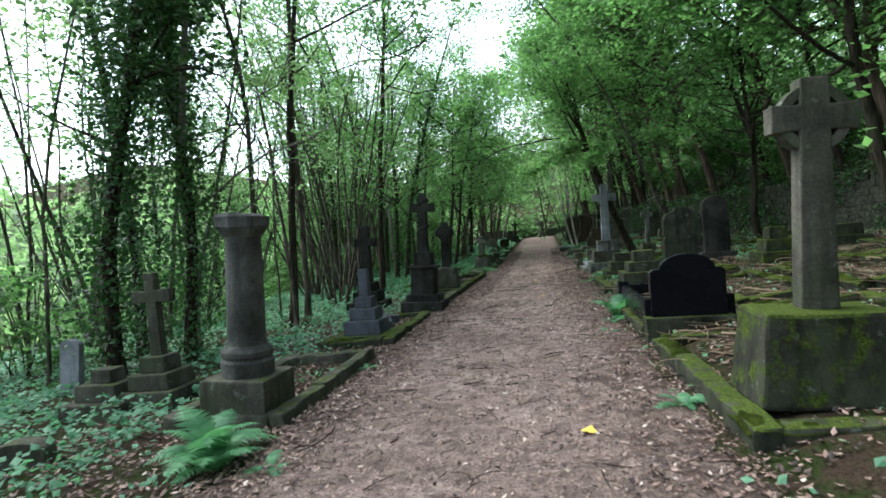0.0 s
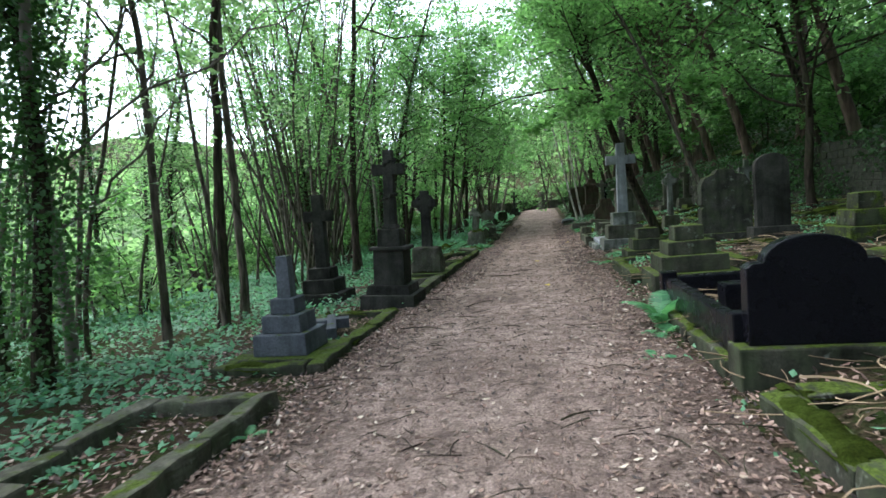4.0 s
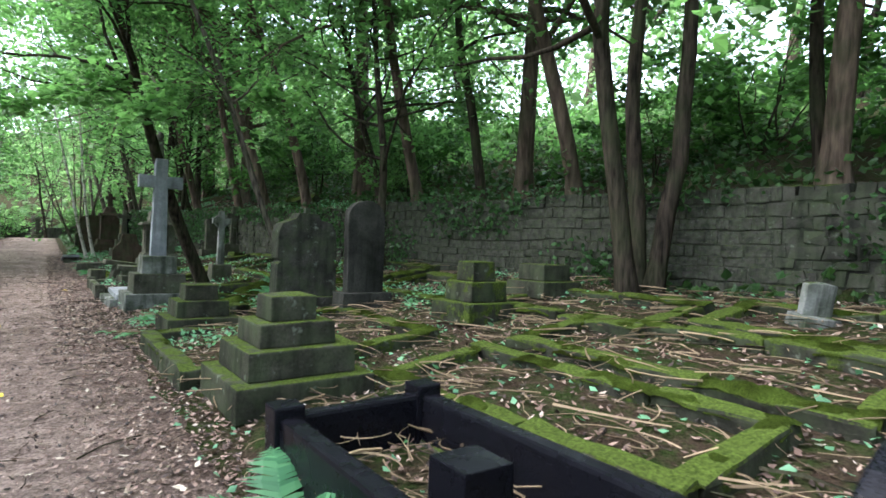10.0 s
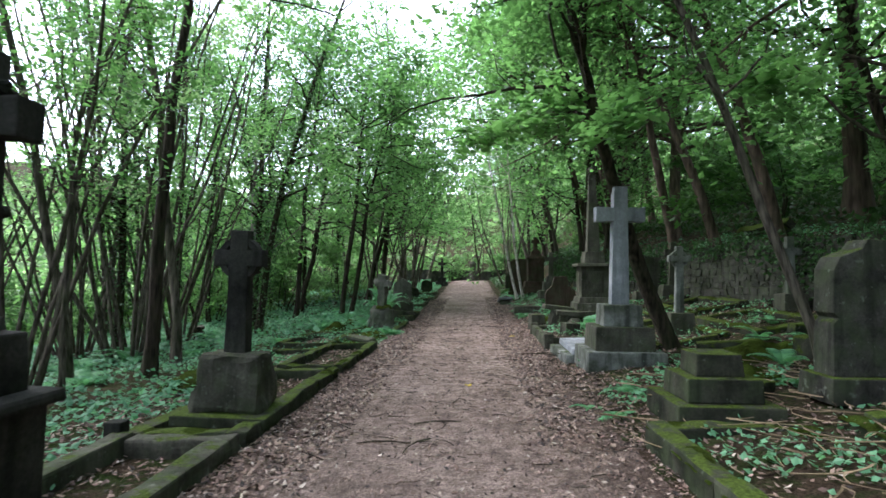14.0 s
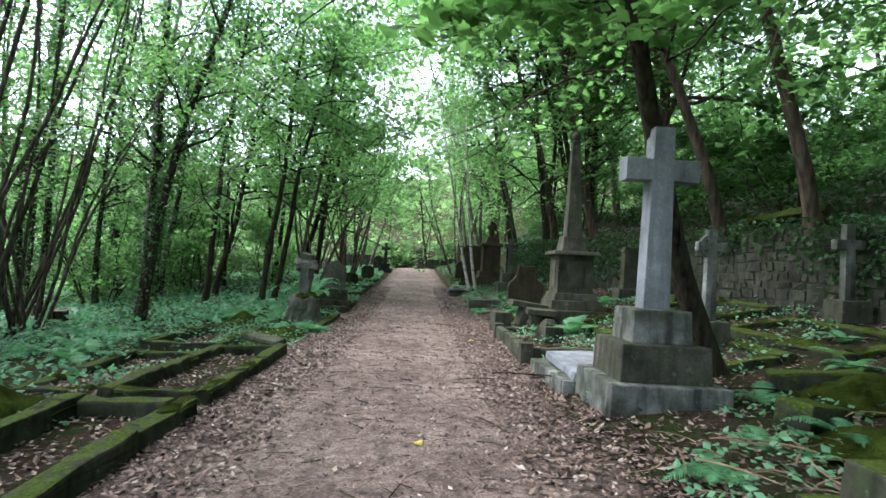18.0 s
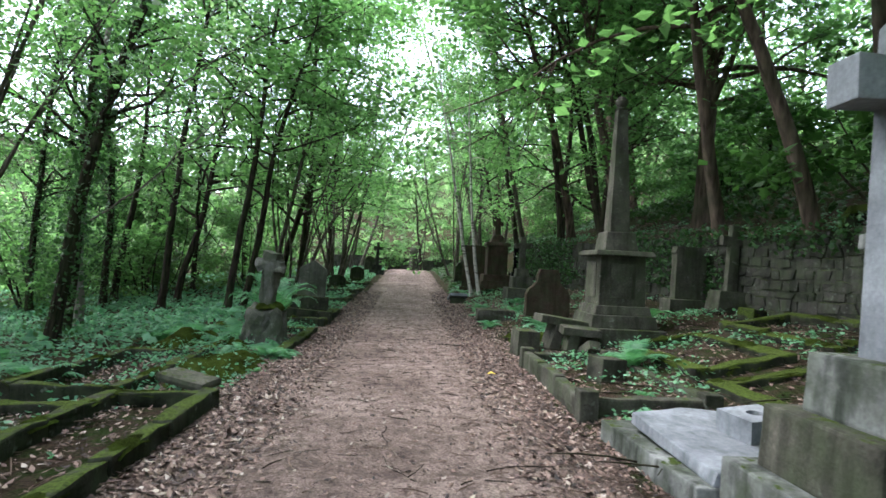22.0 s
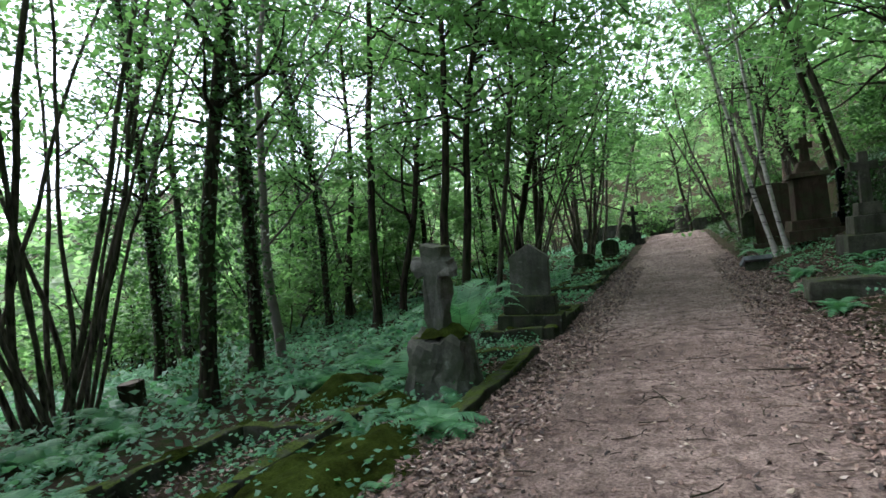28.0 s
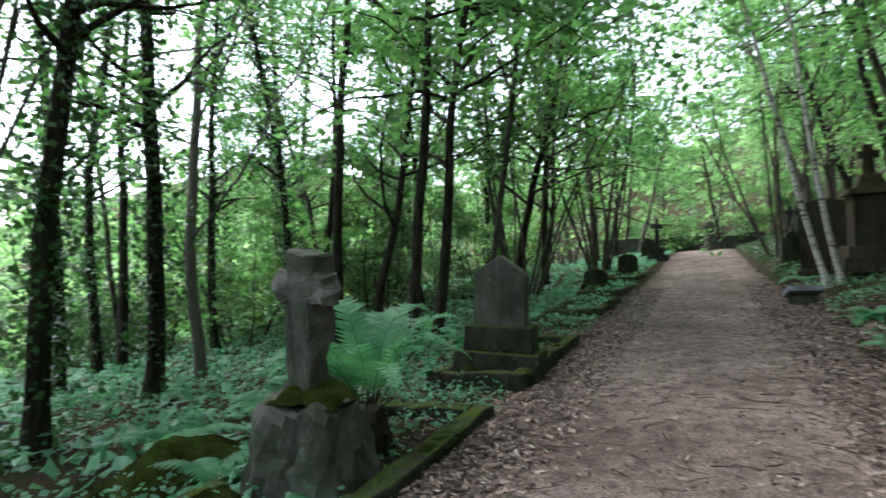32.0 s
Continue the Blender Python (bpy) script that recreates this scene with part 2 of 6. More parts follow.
def plain_mat(name, a, c, scale=14.0, gloss=0.8):
    """A surface that runs between two colours, piece by piece and along each piece."""
    def build(nt, b, nd, ln):
        geo, n = nd("ShaderNodeNewGeometry"), noise_node(nt, scale, 4)
        mean = nd("ShaderNodeMath")
        mean.operation = "MULTIPLY_ADD"
        mean.inputs[1].default_value = 0.6
        ln(geo.outputs["Random Per Island"], mean.inputs[0])
        half = nd("ShaderNodeMath")
        half.operation = "MULTIPLY"
        half.inputs[1].default_value = 0.5
        ln(n.outputs[0], half.inputs[0])
        ln(half.outputs[0], mean.inputs[2])
        ln(ramp(nt, mean.outputs[0], [(0.15, a), (0.9, c)]).outputs[0], b.inputs["Base Color"])
        b.inputs["Roughness"].default_value = gloss
        b.inputs["Specular IOR Level"].default_value = 0.1
    return material(name, build)


STRAW = plain_mat("dry_tan_sticks", (0.05, 0.036, 0.022), (0.27, 0.205, 0.13))
YELLOWLEAF = plain_mat("yellow_fallen_leaf", (0.5, 0.36, 0.05), (0.7, 0.55, 0.12))
PALELITTER = plain_mat("pale_fallen_leaves", (0.2, 0.15, 0.11), (0.5, 0.44, 0.35))
GREYBARK = plain_mat("pale_grey_bark", (0.04, 0.034, 0.027), (0.2, 0.185, 0.16), 5.0, 0.9)
TWIGWOOD = plain_mat("brown_twigs", (0.035, 0.022, 0.016), (0.2, 0.14, 0.105))
STUMPWOOD = plain_mat("cut_wood", (0.05, 0.043, 0.034), (0.14, 0.122, 0.098), 8.0, 0.9)


def bark_mat(name, dark, light, scale=18):
    def build(nt, b, nd, ln):
        co, mp = nd("ShaderNodeTexCoord"), nd("ShaderNodeMapping")
        mp.inputs["Scale"].default_value = (1, 1, 0.16)
        tx = nd("ShaderNodeTexNoise")
        tx.inputs["Scale"].default_value, tx.inputs["Detail"].default_value = scale, 6
        ln(co.outputs["Object"], mp.inputs[0])
        ln(mp.outputs[0], tx.inputs["Vector"])
        r = ramp(nt, tx.outputs[0], [(0.32, dark), (0.7, light)])
        algae = noise_node(nt, 1.6, 4)
        af = ramp(nt, algae.outputs[0], [(0.45, (0, 0, 0)), (0.7, (0.6, 0.6, 0.6))])
        g = nd("ShaderNodeRGB")
        g.outputs[0].default_value = (0.034, 0.043, 0.02, 1)
        ln(blend(nt, af.outputs[0], r.outputs[0], g.outputs[0]), b.inputs["Base Color"])
        b.inputs["Roughness"].default_value = 0.9
        b.inputs["Specular IOR Level"].default_value = 0.06
        bump(nt, b, tx.outputs[0], 0.7, 0.03)
    return material(name, build)


BARK = bark_mat("brown_bark", (0.007, 0.0055, 0.0045), (0.055, 0.043, 0.033))
PALEBARK = bark_mat("grey_brown_bark", (0.017, 0.0145, 0.0115), (0.13, 0.112, 0.088))
REDBARK = bark_mat("red_brown_bark", (0.03, 0.022, 0.017), (0.13, 0.095, 0.073), 10)


def birch_bark(nt, b, nd, ln):
    co, mp = nd("ShaderNodeTexCoord"), nd("ShaderNodeMapping")
    mp.inputs["Scale"].default_value = (1, 1, 5)
    tx = nd("ShaderNodeTexNoise")
    tx.inputs["Scale"].default_value, tx.inputs["Detail"].default_value = 3.0, 5
    ln(co.outputs["Object"], mp.inputs[0])
    ln(mp.outputs[0], tx.inputs["Vector"])
    r = ramp(nt, tx.outputs[0], [(0.36, (0.03, 0.026, 0.022)), (0.46, (0.42, 0.38, 0.34)), (0.8, (0.66, 0.62, 0.56))])
    ln(r.outputs[0], b.inputs["Base Color"])
    b.inputs["Roughness"].default_value = 0.7


BIRCH = material("white_birch_bark", birch_bark)


def leaf_mat(name, a, c, through_share=0.45, gloss=0.45):
    def build(nt, b, nd, ln):
        geo, info = nd("ShaderNodeNewGeometry"), nd("ShaderNodeObjectInfo")
        mean = nd("ShaderNodeMath")
        mean.operation = "MULTIPLY_ADD"
        mean.inputs[1].default_value = 0.65
        ln(geo.outputs["Random Per Island"], mean.inputs[0])
        sc = nd("ShaderNodeMath")
        sc.operation = "MULTIPLY"
        sc.inputs[1].default_value = 0.35
        ln(info.outputs["Random"], sc.inputs[0])
        ln(sc.outputs[0], mean.inputs[2])
        r = ramp(nt, mean.outputs[0], [(0.05, a), (0.95, c)])
        ln(r.outputs[0], b.inputs["Base Color"])
        b.inputs["Roughness"].default_value = gloss
        b.inputs["Specular IOR Level"].default_value = 0.18
        tr, mix, warm = nd("ShaderNodeBsdfTranslucent"), nd("ShaderNodeMixShader"), nd("ShaderNodeMix")
        warm.data_type, warm.blend_type = "RGBA", "MULTIPLY"
        warm.inputs[0].default_value = 1.0
        warm.inputs[7].default_value = (1.5, 1.75, 1.25, 1)
        ln(r.outputs[0], warm.inputs[6])
        ln(warm.outputs[2], tr.inputs[0])
        mix.inputs[0].default_value = through_share
        ln(b.outputs[0], mix.inputs[1])
        ln(tr.outputs[0], mix.inputs[2])
        ln(mix.outputs[0], nt.nodes["Material Output"].inputs[0])
    return material(name, build)


LEAF = leaf_mat("green_leaves", (0.034, 0.08, 0.026), (0.135, 0.25, 0.09), 0.6)
# On the far woods this paler colour also stands in for haze.
PALELEAF = leaf_mat("pale_green_leaves_and_haze", (0.095, 0.155, 0.072), (0.24, 0.34, 0.17), 0.6)
MIDLEAF = leaf_mat("shade_leaves", (0.024, 0.06, 0.016), (0.08, 0.165, 0.045), 0.5)
DARKLEAF = leaf_mat("dark_evergreen_leaves", (0.018, 0.045, 0.014), (0.05, 0.1, 0.028), 0.3, 0.35)
IVY = leaf_mat("ivy_leaves", (0.02, 0.052, 0.018), (0.055, 0.12, 0.04), 0.3, 0.35)
GROUNDLEAF = leaf_mat("bramble_leaves", (0.04, 0.125, 0.068), (0.16, 0.34, 0.195), 0.35)
FERNLEAF = leaf_mat("fern_fronds", (0.04, 0.13, 0.06), (0.12, 0.29, 0.13), 0.35)


# ---------------------------------------------------------------- mesh helpers
def part(name, bm, mat, parent=None, label=""):
    """Links a bmesh as one mesh object, under a thing or a part where parent is given."""
    me = bpy.data.meshes.new(name)
    bm.to_mesh(me)
    bm.free()
    me.materials.append(mat)
    ob = new(name, me)
    ob.parent = parent
    if label:
        ob["label"] = label
    return ob


def raw(name, verts, faces, mat, parent=None, smooth=False):
    me = bpy.data.meshes.new(name)
    me.from_pydata(verts if isinstance(verts, list) else verts.tolist(), [], faces if isinstance(faces, list) else faces.tolist())
    me.materials.append(mat)
    if smooth:
        me.shade_smooth()
    ob = new(name, me)
    ob.parent = parent
    return ob


def thing(name, x, y, z, label, category, turn=0.0, tilt=(0, 0), group="", kind=""):
    e = new(name)
    e.matrix_basis = pose(x, y, z + cross_fall(x), tilt[0], tilt[1], turn)
    return tagged(e, label, category, group, kind)


def smooth(a, b, v):
    k = min(1.0, max(0.0, (v - a) / (b - a)))
    return k * k * (3 - 2 * k)


def path_z(y):
    return 0.95 * smooth(27, 62, y)


def cross_fall(x):
    """The whole place leans a little down towards the wood."""
    return 0.024 * max(-16.0, min(9.0, x))


def wall_x(y):
    """The retaining wall runs in a straight line that nears the path."""
    return max(4.5, 10.5 - 0.15 * y)


def ground_z(x, y):
    """The lie of the land: a level path, a bank rising to a wall on one side, a wood that falls away on the other."""
    z = path_z(y) + 0.3 * max(0.0, min(70.0, y - 84)) + 0.25 * max(0.0, min(60.0, -24 - y))
    if x < -3.2:
        d = -3.2 - x
        z -= 0.07 * d + 0.05 * max(0.0, d - 8) + 0.06 * max(0.0, d - 22) - 0.4 * max(0.0, min(70.0, d - 44))
    elif x > 1.7:
        d, edge = x - 1.75, wall_x(y) + 0.17
        z += 0.17 * smooth(0, 0.9, d) + 0.65 * smooth(0.8, edge - 1.7, d)
        if x > edge:
            z += 1.3 * (1 - 0.6 * smooth(38, 48, y)) + 0.33 * min(31.0, x - edge) + 0.1 * max(0.0, x - edge - 31)
    z += 0.09 * noise.noise((x * 0.45, y * 0.45, 3.1)) * smooth(1.6, 3.5, abs(x))
    z += 0.018 * noise.noise((x * 1.7, y * 1.7, 1.0))
    return z


def lie(x, y):
    return ground_z(x, y) + cross_fall(x)


def rough(bm, amp=0.006, freq=6.0, seed=0.0):
    for v in bm.verts:
        c = v.co * freq
        v.co += Vector((noise.noise((c.x + seed, c.y, c.z)), noise.noise((c.x, c.y + 7 + seed, c.z)), noise.noise((c.x, c.y, c.z + 13 + seed)))) * amp
    return bm


def block(sx, sy, sz, z0=0.0, top=1.0, bev=0.015, cuts=1, wear=0.005, at=(0, 0), bm=None, seed=0.0):
    """A dressed stone standing on z0: bevelled, tapered to the share top, slightly worn."""
    bm = bm or bmesh.new()
    made = bmesh.ops.create_cube(bm, size=1.0)["verts"]
    for v in made:
        k = top if v.co.z > 0 else 1.0
        v.co = Vector((at[0] + v.co.x * sx * k, at[1] + v.co.y * sy * k, z0 + (v.co.z + 0.5) * sz))
    edges = list({e for v in made for e in v.link_edges})
    out = bmesh.ops.bevel(bm, geom=edges, offset=bev, segments=2, profile=0.6, affect="EDGES")
    if cuts:
        long_edges = [e for e in bm.edges if e.calc_length() > 0.12]
        bmesh.ops.subdivide_edges(bm, edges=long_edges, cuts=cuts, use_grid_fill=True)
    if wear:
        rough(bm, wear, 5.0, seed + sx * 3.1 + sy)
    return bm


def prism(outline, y0, y1, bev=0.012, wear=0.004, cuts=0, seed=0.0):
    """An outline in x and z, given a thickness from y0 to y1."""
    bm = bmesh.new()
    face = bm.faces.new([bm.verts.new((x, y0, z)) for x, z in outline])
    got = bmesh.ops.extrude_face_region(bm, geom=[face])
    for v in [g for g in got["geom"] if isinstance(g, bmesh.types.BMVert)]:
        v.co.y = y1
    bmesh.ops.recalc_face_normals(bm, faces=bm.faces)
    sharp = [e for e in bm.edges if e.calc_face_angle(0) > 0.5]
    bmesh.ops.bevel(bm, geom=sharp, offset=bev, segments=2, profile=0.6, affect="EDGES")
    if cuts:
        bmesh.ops.subdivide_edges(bm, edges=[e for e in bm.edges if e.calc_length() > 0.15], cuts=cuts)
    if wear:
        rough(bm, wear, 5.0, seed)
    return bm


def lathe(profile, sides=32, wear=0.003, at=(0, 0)):
    """A turned shape from (radius, height) pairs."""
    bm = bmesh.new()
    rings = [[bm.verts.new((at[0] + r * math.cos(2 * math.pi * i / sides), at[1] + r * math.sin(2 * math.pi * i / sides), z)) for i in range(sides)] for r, z in profile]
    for lo, hi in zip(rings, rings[1:]):
        for i in range(sides):
            bm.faces.new((lo[i], lo[(i + 1) % sides], hi[(i + 1) % sides], hi[i]))
    bm.faces.new(rings[-1])
    bm.faces.new(rings[0][::-1])
    if wear:
        rough(bm, wear, 6.0)
    return bm


def boulder_bm(sx, sy, sz, seed, flat=0.25, sub=3):
    bm = bmesh.new()
    bmesh.ops.create_icosphere(bm, subdivisions=sub, radius=1.0)
    for v in bm.verts:
        c = v.co.copy()
        m = max(abs(c.x), abs(c.y), abs(c.z)) ** 0.55
        c /= m
        k = 1 + 0.22 * noise.noise(c * 1.3 + Vector((seed, 0, 0))) + 0.1 * noise.noise(c * 4 + Vector((0, seed, 0))) + 0.05 * noise.noise(c * 9 + Vector((0, 0, seed)))
        c *= k
        v.co = Vector((c.x * sx * 0.5, c.y * sy * 0.5, max(-flat * sz, c.z * sz * 0.5)))
    return bm


def tubes(branches, most=7):
    """Tapered tubes along lists of points with radii, as one set of vertices and faces; thin ones have fewer sides."""
    verts, faces = [], []
    for pts, radii in branches:
        base = len(verts)
        n = len(pts)
        sides = 3 if radii[0] < 0.018 else 5 if radii[0] < 0.05 else most
        for i, (p, r) in enumerate(zip(pts, radii)):
            a = pts[min(i + 1, n - 1)] - pts[max(i - 1, 0)]
            a = a.normalized() if a.length > 1e-6 else Vector((0, 0, 1))
            u = a.cross(Vector((0.31, 0.95, 0.1))).normalized()
            w = a.cross(u)
            for k in range(sides):
                t = 2 * math.pi * k / sides
                verts.append((p + (u * math.cos(t) + w * math.sin(t)) * r)[:])
        for i in range(n - 1):
            for k in range(sides):
                q, s = base + i * sides, base + (i + 1) * sides
                faces.append((q + k, q + (k + 1) % sides, s + (k + 1) % sides, s + k))
        faces.append(tuple(base + (n - 1) * sides + k for k in range(sides)))
    return verts, faces


def leaves(centres, size, rng, level=0.55, shape=0.62):
    """Folded four-point leaves at the given places, turned at random and more level than upright."""
    c = np.asarray(centres, float)
    n = len(c)
    nor = rng.normal(0, 1, (n, 3))
    nor[:, 2] = np.abs(nor[:, 2]) + level * 2
    nor /= np.linalg.norm(nor, axis=1)[:, None]
    d = rng.normal(0, 1, (n, 3))
    d -= nor * (d * nor).sum(1)[:, None]
    d /= np.linalg.norm(d, axis=1)[:, None]
    s = np.cross(nor, d)
    ln = (size * rng.uniform(0.6, 1.25, n))[:, None]
    mid = c + d * ln * 0.05
    v = np.stack([c - d * ln * 0.5, mid + s * ln * 0.5 * shape - nor * ln * 0.12, c + d * ln * 0.5 - nor * ln * 0.08, mid - s * ln * 0.5 * shape - nor * ln * 0.12], 1).reshape(-1, 3)
    f = (np.arange(n) * 4)[:, None] + np.array([[0, 1, 2, 3]])
    return v, f


# ---------------------------------------------------------------- ground, path
def axis_steps(inner, step, outer, grow):
    a = [0.0]
    while a[-1] < outer:
        a.append(a[-1] + (step if a[-1] < inner else step * (1 + (a[-1] - inner) * grow)))
    return a


xs = axis_steps(12, 0.4, 420, 0.22)
xs = sorted([-v for v in xs[1:]] + xs)
ys = axis_steps(62, 0.5, 460, 0.12)
ys = sorted([-v for v in axis_steps(8, 0.5, 300, 0.3)[1:]] + ys)
gv = [(x, y, lie(x, y) - (0.05 if abs(x) < 1.45 and -8 < y < 66 else 0.0)) for y in ys for x in xs]
w = len(xs)
gf = [(j * w + i, j * w + i + 1, (j + 1) * w + i + 1, (j + 1) * w + i) for j in range(len(ys) - 1) for i in range(w - 1)]
tagged(raw("ground", gv, gf, SOIL, smooth=True), "dark woodland soil with moss and leaf litter", "ground", kind="structure")

pv, pf, cols = [], [], 24
rows_y = [-9 + 0.22 * j for j in range(345)]
for y in rows_y:
    lo = -1.86 + 0.1 * noise.noise((0.5, y * 0.8, 0)) + 0.05 * noise.noise((5, y * 2.9, 0))
    hi = 1.98 + 0.16 * noise.noise((9.5, y * 0.7, 0)) + 0.06 * noise.noise((3, y * 2.5, 4))
    far = smooth(30, 48, y)
    lo, hi = lo + 0.28 * far, hi - 0.3 * far
    for i in range(cols + 1):
        k = i / cols
        x = lo + (hi - lo) * k
        edge = min(k, 1 - k)
        z = path_z(y) + cross_fall(x) + 0.02 + 0.018 * noise.noise((x * 1.7, y * 1.7, 1.0)) + 0.02 * noise.noise((x * 1.1, y * 0.8, 8)) + 0.012 * noise.noise((x * 4.5, y * 4.5, 2))
        pv.append((x, y, z + (0.012 if 0.2 < k < 0.8 else 0) - (0.07 if edge == 0 else 0)))
pf = [(j * (cols + 1) + i, j * (cols + 1) + i + 1, (j + 1) * (cols + 1) + i + 1, (j + 1) * (cols + 1) + i) for j in range(len(rows_y) - 1) for i in range(cols)]
tagged(raw("path", pv, pf, EARTH, smooth=True), "trodden brown earth footpath strewn with dead leaves", "path", kind="structure")


# ---------------------------------------------------------------- trees
def limb(start, direction, length, r0, rng, droop=0.0, wob=0.18, steps=7, r1=0.25):
    p, d = Vector(start), Vector(direction).normalized()
    pts, rad = [p.copy()], [r0]
    for i in range(steps):
        d = (d + Vector(rng.normal(0, wob, 3)) + Vector((0, 0, -droop))).normalized()
        p = p + d * (length / steps)
        pts.append(p.copy())
        rad.append(r0 * (1 - (1 - r1) * (i + 1) / steps))
    return pts, rad


def grow(seed, height, r, stems=1, clear=0.4, spread=2.2, limbs=14, leaf_n=2500, leaf=0.14, lean=(0.0, 0.0), twigs=4, droop=0.02, wob=0.07, flare=1.5, up=0.6, stem_spread=0.25, base_r=0.0):
    """Branches and leaf places of a tree: stems, limbs from the share clear of the height up, and twigs with leaves round them."""
    rng = np.random.default_rng(seed)
    branches, tips = [], []
    for s in range(stems):
        a = 2 * math.pi * (s + rng.uniform(0, 0.6)) / stems
        out = 0.0 if stems == 1 else stem_spread * rng.uniform(0.4, 1.2)
        hgt = height * rng.uniform(0.8, 1.05)
        rs = r * (1 if stems == 1 else rng.uniform(0.6, 1.0))
        pts, rad = limb((base_r * math.cos(a), base_r * math.sin(a), -0.25), (lean[0] + out * math.cos(a), lean[1] + out * math.sin(a), 1), hgt, rs, rng, -0.015, wob, 16, 0.2)
        rad[0] *= flare
        branches.append((pts, rad))
        for _ in range(max(2, limbs // stems)):
            k = rng.uniform(clear, 1.0)
            i = min(15, int(k * 16))
            f = k * 16 - i
            p = pts[i].lerp(pts[i + 1], f)
            b = rng.uniform(0, 2 * math.pi)
            ln = spread * (1.15 - 0.6 * (k - clear) / (1 - clear)) * rng.uniform(0.6, 1.2)
            lp, lr = limb(p, (math.cos(b), math.sin(b), up * rng.uniform(0.3, 1.5)), ln, rad[i] * 0.5, rng, droop, 0.2, 6, 0.2)
            branches.append((lp, lr))
            for _ in range(twigs):
                q = rng.integers(2, 7)
                tp, tr = limb(lp[q], Vector(rng.normal(0, 1, 3)) * 0.8 + (lp[q] - lp[q - 1]).normalized(), ln * rng.uniform(0.25, 0.5), max(0.006, lr[q] * 0.5), rng, 0.03, 0.22, 3, 0.3)
                branches.append((tp, tr))
                tips.append(tp)
    places = []
    per = max(1, leaf_n // max(1, len(tips)))
    for tp in tips:
        ends = np.array([p[:] for p in tp[1:]])
        c = ends[rng.integers(0, len(ends), per)]
        places.append(c + rng.normal(0, 1, (per, 3)) * np.array([0.3, 0.3, 0.13]) * (0.55 + 0.12 * spread))
    return branches, np.concatenate(places), rng


def tree(name, label, seed, bark, leafmat, leaf=0.14, sides=6, ivy=0, ivy_top=7.0, ivy_out=1.0, category="tree", **kw):
    branches, places, rng = grow(seed, leaf=leaf, **kw)
    e = new(name)
    tagged(e, label, category)
    v, f = tubes(branches, sides)
    bole = raw("trunk", v, f, bark, e, True)
    v, f = leaves(places, leaf, rng)
    raw("crown", v, f, leafmat, e)
    if ivy:
        pts, rad = branches[0]
        c = []
        for _ in range(ivy):
            k = rng.uniform(0, 1) ** 0.8 * ivy_top
            i = min(15, max(0, int(k / (pts[-1].z + 0.25) * 16)))
            a = rng.uniform(0, 2 * math.pi)
            rr = rad[i] + ivy_out * abs(rng.normal(0.07, 0.09)) * (1 + 0.8 * noise.noise((k * 0.9, seed, 0)))
            c.append((pts[i].lerp(pts[i + 1], rng.uniform(0, 1)) + Vector((rr * math.cos(a), rr * math.sin(a), 0)))[:])
        v, f = leaves(c, 0.1, rng, 0.1, 0.8)
        raw("ivy", v, f, IVY, bole)["label"] = "glossy ivy climbing the trunk"
    return e


SLIM = [tree("slim_tree", "slender bare-stemmed woodland tree with a thin high crown", 11 + s, PALEBARK, PALELEAF if s % 2 else LEAF, leaf=0.13, height=13.5 + s, r=0.065 + 0.012 * s, clear=0.3, spread=2.1, limbs=14, leaf_n=1800, wob=0.065, up=0.8, lean=(0.05 * (s - 1), 0.04)) for s in range(4)]
COPPICE = [tree("coppiced_tree", "many-stemmed coppiced tree with upright thin stems", 31 + s, PALEBARK, LEAF if s else PALELEAF, leaf=0.13, height=11.5 + s, r=0.06, stems=8 + s, clear=0.28, spread=2.0, limbs=30, leaf_n=3000, wob=0.055, up=1.0, stem_spread=0.4, base_r=0.2) for s in range(3)]
IVIED = [tree("ivy_clad_tree", "tall straight tree with its trunk wrapped in ivy", 51 + s, BARK, LEAF, leaf=0.14, height=15, r=0.13, clear=0.3, spread=2.2, limbs=15, leaf_n=2600, wob=0.04, up=0.8, ivy=2300, ivy_top=10.5, ivy_out=2.0, lean=(0.1 - 0.12 * s, 0)) for s in range(2)]
IVYMASS = [tree("ivy_smothered_tree", "tree smothered in a thick dark column of ivy", 61, BARK, DARKLEAF, leaf=0.16, height=14, r=0.13, clear=0.3, spread=1.8, limbs=14, leaf_n=2200, wob=0.04, up=0.8, ivy=6500, ivy_top=8.5, ivy_out=3.8)]
ARCHING = [tree("arching_tree", "tall tree whose high crown arches over the path", 141 + s, BARK, LEAF, leaf=0.17, height=13.0, r=0.12, clear=0.55, spread=4.4, limbs=24, leaf_n=6400, twigs=6, wob=0.05, up=0.5, lean=(0.1, 0.02)) for s in range(2)]
SPREAD = [tree("broadleaf_tree", "broadleaf tree with low spreading leafy branches", 71 + s, BARK, LEAF, leaf=0.19, height=9.0 + s, r=0.11, clear=0.25, spread=3.3, limbs=22, leaf_n=3300, twigs=5, wob=0.07, up=0.5, lean=(0.08, -0.05)) for s in range(3)]
CANOPY = [tree("canopy_tree", "tall tree on the bank with a dense dark spreading crown", 151 + s, REDBARK, LEAF, leaf=0.23, height=12.5, r=0.17, clear=0.45, spread=5.4, limbs=28, leaf_n=9000, twigs=6, wob=0.05, up=0.3, lean=(0.26, 0.02)) for s in range(2)]
GREAT = [tree("tall_tree", "tall thick-trunked tree on the bank with a high crown", 91 + s, REDBARK, LEAF if s else MIDLEAF, leaf=0.26, height=19, r=0.27, clear=0.25, spread=4.2, limbs=20, leaf_n=4200, wob=0.035, up=0.4) for s in range(2)]
